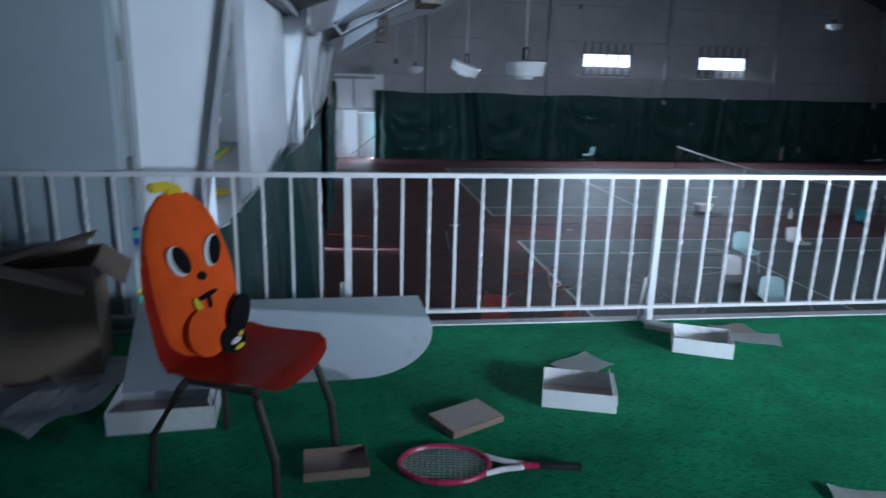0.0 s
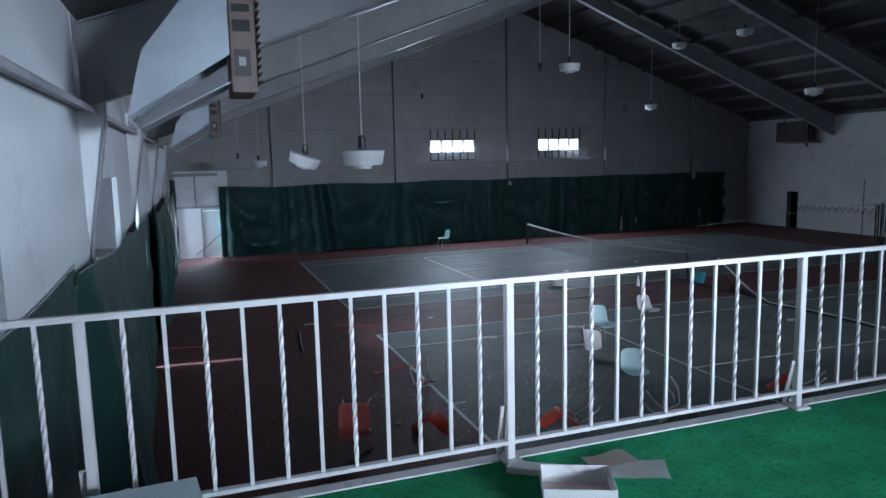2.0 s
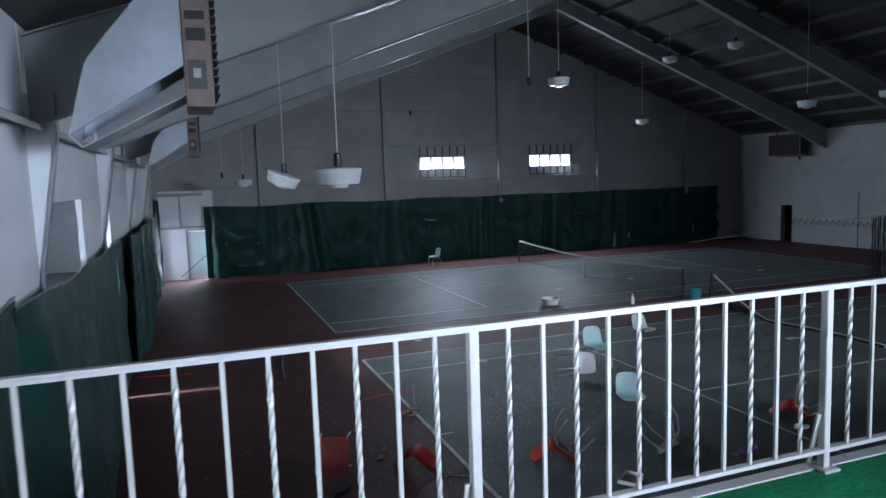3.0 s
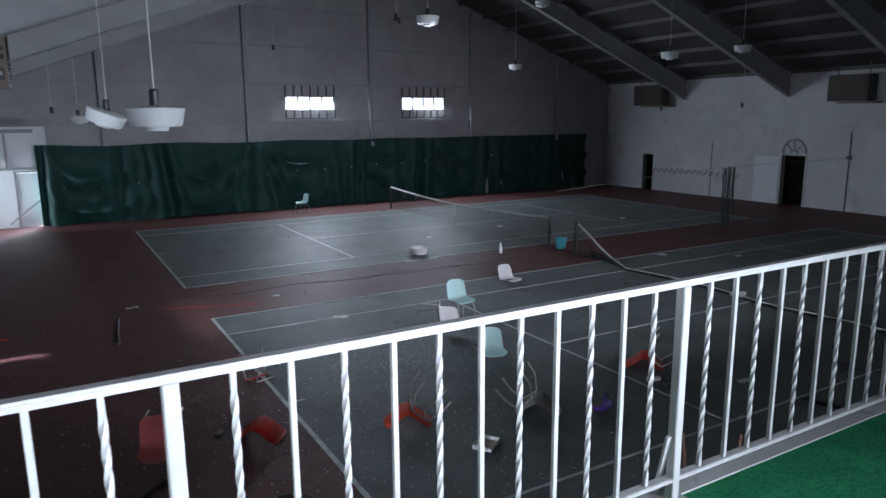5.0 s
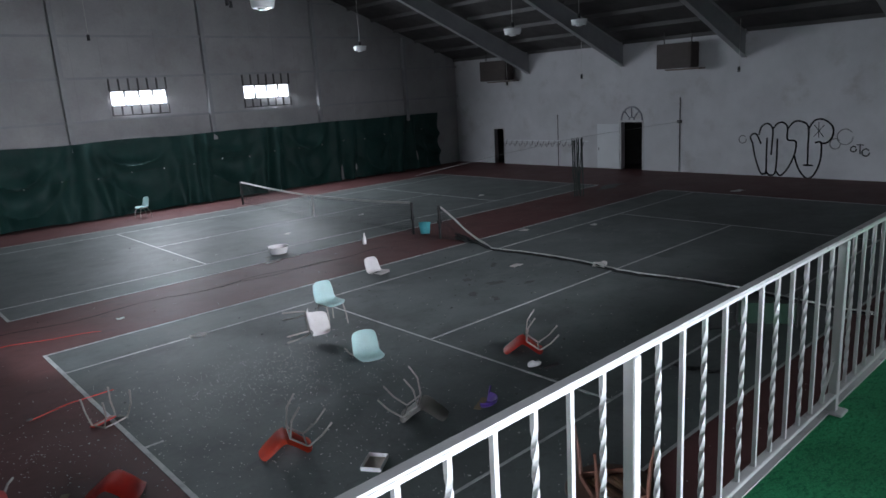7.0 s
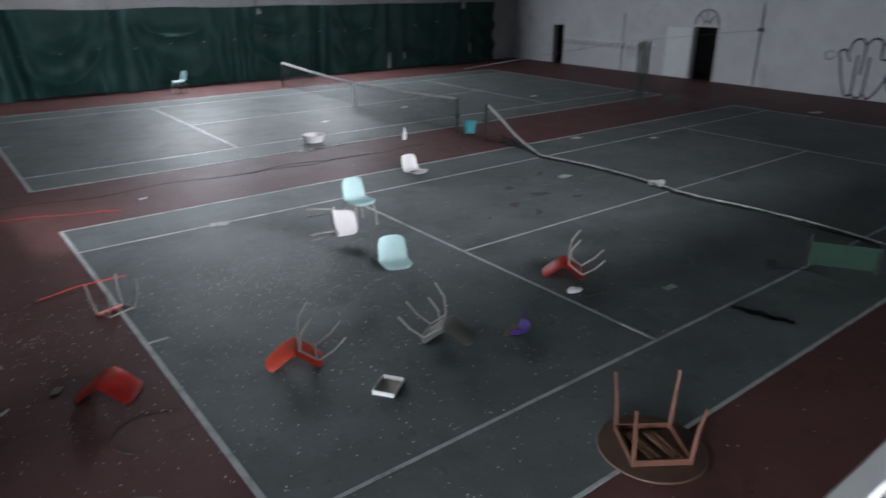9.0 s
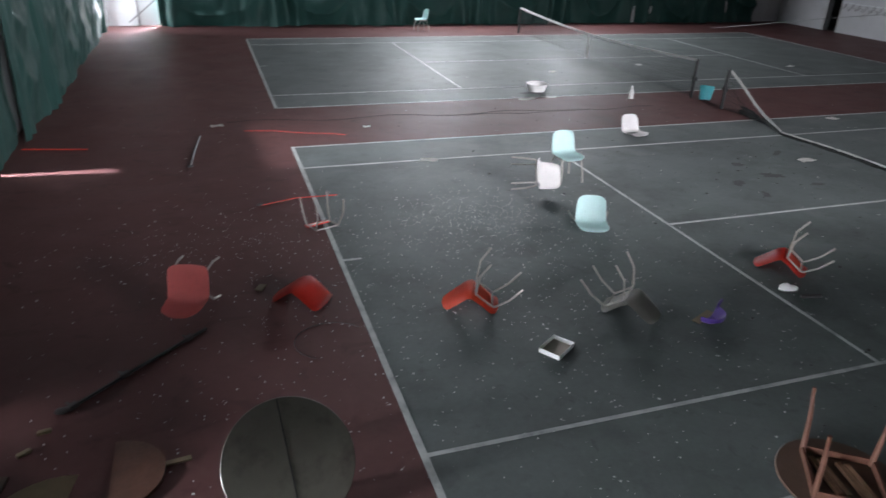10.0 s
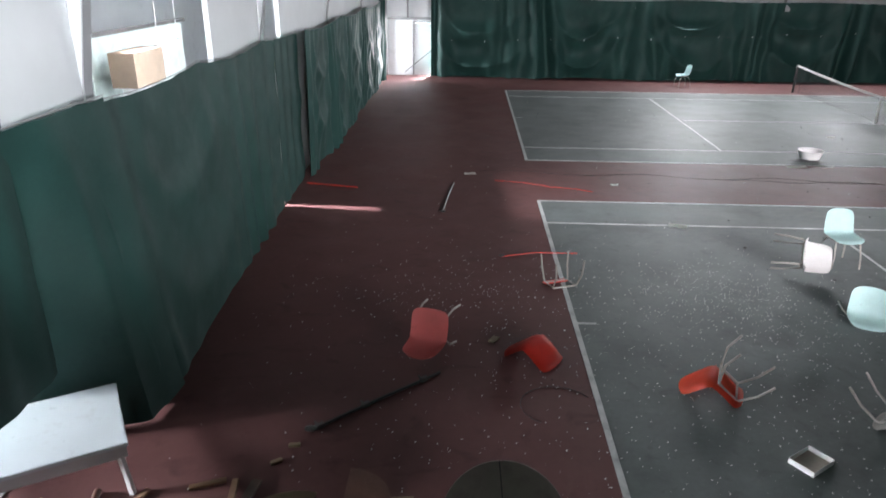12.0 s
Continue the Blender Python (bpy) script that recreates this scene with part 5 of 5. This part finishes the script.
def golf_lane(x, y, w, L, rz, carpet, kerb, label):
    ob = thing("golf_lane", label, "golf lane", "crazy-golf lanes in the side hall")
    part("carpet", boxes((-w / 2, -L / 2, 0.0, w / 2, L / 2, 0.06)), carpet, ob)
    for r in ((-w / 2 - 0.12, -L / 2 - 0.12, 0, -w / 2, L / 2 + 0.12, 0.14), (w / 2, -L / 2 - 0.12, 0, w / 2 + 0.12, L / 2 + 0.12, 0.14), (-w / 2, -L / 2 - 0.12, 0, w / 2, -L / 2, 0.14), (-w / 2, L / 2, 0, w / 2, L / 2 + 0.12, 0.14)):
        part("kerb", boxes(r, bevel=0.01), kerb, ob)
    ob.matrix_basis = pose(x, y, 0.012, 0, 0, rz)


golf_lane(-12.2, 29.3, 2.4, 4.2, 0, M_LANEG, M_KERBY, "green carpet golf lane with yellow kerbs on grey concrete")
golf_lane(-10.2, 17.6, 1.4, 2.4, -35, M_LANEG, M_KERBY, "green carpet golf lane with yellow kerbs, set askew")
golf_lane(-9.4, 12.0, 1.2, 2.2, -60, M_LANET, M_KERBB, "turquoise carpet golf lane with blue kerbs")
golf_lane(-8.1, 6.6, 0.9, 3.6, -12, M_LANET, M_KERBY, "turquoise golf lane running towards the gallery")
ob = thing("boarded_window", "tall window boarded with brown panels on the white end wall", "window")
part("board", boxes((-14.5, 35.72, 0.75, -12.9, 35.76, 3.6)), M_REDWOOD, ob, "brown boarding")
for r in ((-14.6, 35.68, 0.65, -14.5, 35.8, 3.7), (-12.9, 35.68, 0.65, -12.8, 35.8, 3.7), (-14.5, 35.68, 3.6, -12.9, 35.8, 3.7), (-14.5, 35.68, 0.65, -12.9, 35.8, 0.75)):
    part("frame", boxes(r), M_DARKSTEEL, ob)
for x, y, z in ((-8.0, 12.0, 3.0), (-8.6, 3.5, 3.4), (-9.0, 20.0, 3.4)):
    ob = thing("tube_light", "unlit white fluorescent batten hanging on two cords", "lamp", "hanging battens in the side hall")
    part("batten", boxes((-0.05, -0.65, 0, 0.05, 0.65, 0.07), bevel=0.01), M_WHITE, ob)
    bm = bmesh.new()
    tube(bm, [(0, -0.62, -0.03), (0, 0.62, -0.03)], 0.02, 8)
    part("tube", bm, M_LAMP, ob)
    for yy in (-0.5, 0.5):
        bm = bmesh.new()
        tube(bm, [(0, yy, 0.07), (0.03, yy, 4.5 + 1.8 * (x + 15.4) / 9.6 - z + 0.01)], 0.008, 4)
        part("cord", bm, M_TAPE, ob)
    ob.matrix_basis = pose(x, y, z)
ob = thing("storage_shelf", "tall pale green partition with a dark top rail", "partition")
part("panel", boxes((-8.9, 10.0, 0.012, -8.7, 14.5, 3.3)), material("pale_green_paint", (0.5, 0.58, 0.56), 0.6), ob)
part("rail", boxes((-8.69, 9.9, 3.3, -8.62, 14.6, 3.38)), M_DARKSTEEL, ob)
ob = thing("cardboard_carton", "brown cardboard carton standing on the side-hall shelf post", "box")
part("carton", boxes((-8.3, 9.9, 2.4, -7.8, 11.2, 3.05), bevel=0.006), M_CARD, ob)
part("post", boxes((-8.2, 10.1, 0.012, -7.9, 11.0, 2.4)), M_PANEL, ob)

# ---- gallery: chair with pumpkin, boxes, racket, white board ----
G = FLOOR2
ch = shell_chair("red plastic shell chair on brown tube legs, on the green turf", M_REDP, M_BROWNTUBE, group="")
ch.matrix_basis = pose(-4.93, -4.4, G, 0, 0, 66) @ Matrix.Diagonal((1.06, 1.06, 1.04, 1))

# flat lobed pumpkin cushion, one plain mesh
bm = bmesh.new()
n, rows = 40, []
for j in range(13):
    v = j / 12
    z = 0.6 * v
    half = 0.185 * (math.sin(math.pi * (0.03 + 0.955 * v)) ** 0.36) * (1.0 - 0.1 * v)
    ringv = []
    for i in range(n):
        a = 2 * math.pi * i / n
        lobe = 1 + 0.05 * abs(math.sin(3.0 * a)) - 0.04
        ringv.append(bm.verts.new((half * math.cos(a) * lobe, 0.05 * math.sin(a) * (math.sin(math.pi * (0.05 + 0.9 * v)) ** 0.5) * (0.9 + 0.2 * abs(math.cos(math.pi * 3 * half * math.cos(a) / 0.19))), z)))
    rows.append(ringv)
for a, b in zip(rows, rows[1:]):
    for i in range(n):
        bm.faces.new((a[i], a[(i + 1) % n], b[(i + 1) % n], b[i]))
bm.faces.new(rows[0][::-1])
bm.faces.new(rows[-1])


def patch(bm, cx, cz, rx, rz, turn, mi, y=-0.058):
    vs = [bm.verts.new((cx + rx * math.cos(a * math.pi / 8) * math.cos(turn) - rz * math.sin(a * math.pi / 8) * math.sin(turn), y, cz + rx * math.cos(a * math.pi / 8) * math.sin(turn) + rz * math.sin(a * math.pi / 8) * math.cos(turn))) for a in range(16)]
    f = bm.faces.new(vs)
    f.material_index = mi
    for e in bmesh.ops.extrude_face_region(bm, geom=[f])["geom"]:
        if isinstance(e, bmesh.types.BMVert):
            e.co.y += 0.012
    for q in {q for v in vs for q in v.link_faces}:
        q.material_index = mi


patch(bm, -0.065, 0.37, 0.036, 0.055, 0.3, 1, -0.056)
patch(bm, 0.07, 0.385, 0.032, 0.058, -0.35, 1, -0.056)
patch(bm, -0.055, 0.372, 0.027, 0.05, 0.32, 2, -0.062)
patch(bm, 0.078, 0.385, 0.022, 0.052, -0.3, 2, -0.062)
patch(bm, 0.01, 0.305, 0.018, 0.016, 0, 2)
patch(bm, 0.015, 0.235, 0.045, 0.008, 0.25, 2)
patch(bm, 0.02, 0.215, 0.008, 0.026, 0, 2)
patch(bm, -0.02, 0.11, 0.075, 0.085, 0, 0, -0.068)
patch(bm, -0.03, 0.205, 0.012, 0.034, 0.3, 3, -0.066)
patch(bm, 0.12, 0.14, 0.04, 0.075, -0.5, 2, -0.07)
patch(bm, 0.07, 0.06, 0.055, 0.05, 0.2, 2, -0.075)
patch(bm, 0.075, 0.055, 0.022, 0.01, 0.3, 1, -0.082)
patch(bm, 0.1, 0.075, 0.012, 0.008, 0.3, 3, -0.082)
patch(bm, 0.085, 0.03, 0.02, 0.008, 0.3, 3, -0.082)
for r in (((-0.03, -0.02, 0.56, 0.03, 0.02, 0.63)), ((-0.085, -0.015, 0.61, 0.0, 0.015, 0.645))):
    k0 = len(bm.faces)
    box(bm, *r, 0.008)
    bm.faces.ensure_lookup_table()
    for f in bm.faces[k0:]:
        f.material_index = 3
pk = tagged(link("pumpkin_cushion", bm, M_ORANGE, None, True), "flat orange pumpkin cushion with dark face patches on a chair", "cushion")
for m in (M_PAPER, M_FELTBLACK, M_YELLOW):
    pk.data.materials.append(m)
pk.matrix_basis = pose(-4.95, -4.4, G, 0, 0, 46) @ pose(-0.04, 0.12, 0.415, -14, 0, 0) @ Matrix.Scale(1.03, 4)

# white rounded board leaning on the railing
ob = thing("white_tabletop", "white laminate tabletop with a rounded corner, tilted against the railing", "board")
bm = bmesh.new()
W, H, R = 1.45, 0.7, 0.46
out = [(0, 0), (-W, 0), (-W, -H)] + [(-R + R * math.sin(a * math.pi / 24), -H + R - R * math.cos(a * math.pi / 24)) for a in range(13)]
vs = [bm.verts.new((x, y, 0.12 * math.sin(-y / H * 1.8) * 0.35)) for x, y in out]
bmesh.ops.solidify(bm, geom=[bm.faces.new(vs)], thickness=0.022)
part("panel", bm, M_BOARD, ob)
bm = bmesh.new()
lathe(bm, [(0, 0), (0.035, 0), (0.035, 0.09), (0, 0.09)], 12)
q = part("foot", bm, M_TIMBER, ob)
q.matrix_basis = pose(-0.22, -0.45, -0.11)
ob.matrix_basis = pose(-4.17, -3.1, G + 0.23, 17, 3, 10)


def card_box(name, label, w, d, h, m, outer=None, inner=None, flap=True):
    ob = open_tray(name, label, w, d, h, outer or M_CARDWHITE, inner or M_CARDTAN, m)
    if flap:
        bm = boxes((-0.04, -d / 2 + 0.01, 0, 0.04, d / 2 - 0.01, 0.004))
        f = part("flap", bm, outer or M_CARDWHITE, ob)
        f.matrix_basis = pose(w / 2 - 0.012, 0, h - 0.012, 0, 68, 0)
    return ob


card_box("shoe_box", "open white shoe box on the green turf", 0.33, 0.25, 0.085, pose(-3.50, -3.95, G, 0, 0, -17))
card_box("shoe_box", "open white shoe box lying near the railing post", 0.31, 0.24, 0.085, pose(-2.61, -3.42, G, 0, 0, -24), flap=False)
sheet(-3.36, -3.6, 0.27, 0.2, 30, G + 0.002, M_CARDWHITE, "box_lid_sheet", "white card sheet lying on the green turf", 3, 0.01)
sheet(-2.25, -3.3, 0.34, 0.2, -28, G + 0.002, M_CARDWHITE, "box_lid_sheet", "white card sheet lying by the shoe box", 4, 0.012)
sheet(-2.30, -3.2, 0.24, 0.14, 5, G + 0.012, M_CARDTAN, "box_lid_sheet", "tan card piece lying on a white sheet", 5, 0.012)
plank_scrap(-2.66, -3.16, 0.3, -35, M_CARDWHITE, 0.09, 0.03, name="card_strip", label="white card strip lying at the foot of a railing post").location.z = G
open_tray("cardboard_tray", "tan box lid lying face down on the turf", 0.27, 0.19, 0.03, M_CARD, M_CARDTAN, pose(-4.06, -4.12, G + 0.031, 180, 0, 28))
open_tray("cardboard_tray", "tan box lid under the chair leg", 0.24, 0.17, 0.035, M_CARD, M_CARDTAN, pose(-4.61, -4.42, G, 0, 0, 4))
sheet(-2.70, -4.88, 0.3, 0.22, -20, G + 0.002, M_PAPER, "paper_sheet", "loose cream paper sheet on the green turf", 6, 0.015)
card_box("white_carton", "white carton tray lying among papers on the turf", 0.42, 0.3, 0.1, pose(-5.33, -3.95, G, 0, 0, 4))
for k, (x, y, rz) in enumerate(((-5.93, -3.75, 10), (-6.08, -3.9, -20), (-5.7, -3.6, 35), (-5.8, -3.95, 60), (-5.2, -3.6, -10))):
    sheet(x, y, 0.42, 0.3, rz, G + 0.004 + 0.012 * k, M_CARDWHITE if k % 2 else M_PAPER, "card_sheet", "crumpled pale card and paper heap on the turf", 20 + k, 0.06)
ob = thing("cardboard_box", "large open brown cardboard box with bent flaps on the turf", "box")
for r in ((-0.28, -0.22, 0, 0.28, -0.212, 0.56), (-0.28, 0.212, 0, 0.28, 0.22, 0.56), (-0.28, -0.212, 0, -0.272, 0.212, 0.56), (0.272, -0.212, 0, 0.28, 0.212, 0.56), (-0.272, -0.212, 0, 0.272, 0.212, 0.008)):
    part("side", boxes(r), M_CARD, ob)
for m, L in ((pose(0.28, 0, 0.56, 0, 38, 0), 0.42), (pose(-0.28, 0, 0.56, 0, 130, 0), 0.42), (pose(0, -0.22, 0.56, 20, 0, 90), 0.54), (pose(0, 0.22, 0.56, -15, 0, 90), 0.54)):
    f = part("flap", boxes((0, -L / 2, 0, 0.16, L / 2, 0.006)) if L < 0.5 else boxes((-0.16, -L / 2, 0, 0.0, L / 2, 0.006)), M_CARD, ob)
    f.matrix_basis = m
ob.matrix_basis = pose(-6.03, -3.42, G, 0, 0, 12)

ob = thing("tennis_racket", "magenta and white tennis racket with black grip on the turf", "racket")
bm = bmesh.new()
tube(bm, [(0.17 * math.cos(a * math.pi / 18), 0.125 * math.sin(a * math.pi / 18), 0.014) for a in range(36)], 0.011, 8, close=True)
part("head_frame", bm, M_PINKFRAME, ob, smooth=True)
bm = bmesh.new()
for k in range(-7, 8):
    x = k * 0.021
    h = 0.12 * math.sqrt(max(0, 1 - (x / 0.165) ** 2))
    beam(bm, (x, -h, 0.014), (x, h, 0.014), 0.0016, 0.0016)
for k in range(-6, 7):
    y = k * 0.018
    h = 0.165 * math.sqrt(max(0, 1 - (y / 0.12) ** 2))
    beam(bm, (-h, y, 0.014), (h, y, 0.014), 0.0016, 0.0016)
tagged(part("strings", bm, M_PAPER, ob), kind="stuff")
for s in (-1, 1):
    bm = bmesh.new()
    tube(bm, [(0.155, s * 0.06, 0.014), (0.22, s * 0.03, 0.014), (0.3, s * 0.01, 0.014)], 0.011, 8)
    part("throat", bm, M_WHITEP, ob)
bm = bmesh.new()
tube(bm, [(0.29, 0, 0.015), (0.36, 0, 0.015)], 0.013, 8)
part("shaft", bm, M_PINKFRAME, ob)
bm = bmesh.new()
tube(bm, [(0.36, 0, 0.016), (0.4, 0, 0.017), (0.51, 0, 0.017), (0.52, 0, 0.018)], [0.014, 0.016, 0.016, 0.018], 10)
part("grip", bm, M_BLACK, ob, "black grip")
ob.matrix_basis = pose(-4.20, -4.46, G, 0, 0, -8)

# ---- grit, glass and paint flakes over the floor ----
def scatter(name, label, n, spots, mat, size, z, seed):
    rng = random.Random(seed)
    verts, faces = [], []
    for _ in range(n):
        cx, cy, sx, sy = rng.choice(spots)
        x, y = rng.gauss(cx, sx), rng.gauss(cy, sy)
        if x < -4.6 or x > 29 or y < -5.5 or y > 28:
            continue
        r, a = size * rng.uniform(0.4, 1.5), rng.uniform(0, 6.28)
        k = len(verts)
        pts = [(x + r * math.cos(a + q) * rng.uniform(0.6, 1), y + r * math.sin(a + q) * rng.uniform(0.4, 1), z) for q in (0, 2.1, 4.2)]
        verts += pts + [(p[0], p[1], z + r * 0.35) for p in pts]
        faces += [(k, k + 1, k + 2), (k + 3, k + 4, k + 5), (k, k + 1, k + 4, k + 3), (k + 1, k + 2, k + 5, k + 4), (k + 2, k, k + 3, k + 5)]
    me = bpy.data.meshes.new(name)
    me.from_pydata(verts, [], faces)
    me.materials.append(mat)
    tagged(new(name, me), label, "debris", kind="stuff")


scatter("glass_grit", "pale grit and glass bits scattered over the court", 2300, [(2.6, 6.4, 0.9, 0.8), (2.6, 6.4, 0.9, 0.8), (2.2, 5.6, 1.6, 1.4), (1.5, 4.0, 2.0, 1.8), (2.5, 2.4, 2.5, 1.2), (-1.6, 6.4, 1.2, 0.8), (0.5, 3, 3, 3)], M_GRIT, 0.0105, 0.009, 1)
scatter("floor_grit", "pale grit scattered thinly over the floor", 900, [(8, 8, 6, 6), (3, 3, 5, 3), (12, 16, 8, 6), (-2, 5, 2, 4)], M_GRIT, 0.011, 0.009, 2)
scatter("dark_grit", "dark scraps scattered over the courts", 260, [(9.5, 8, 2, 1.6), (8, 6, 5, 5), (12, 18, 6, 5)], M_CRACK, 0.022, 0.009, 3)
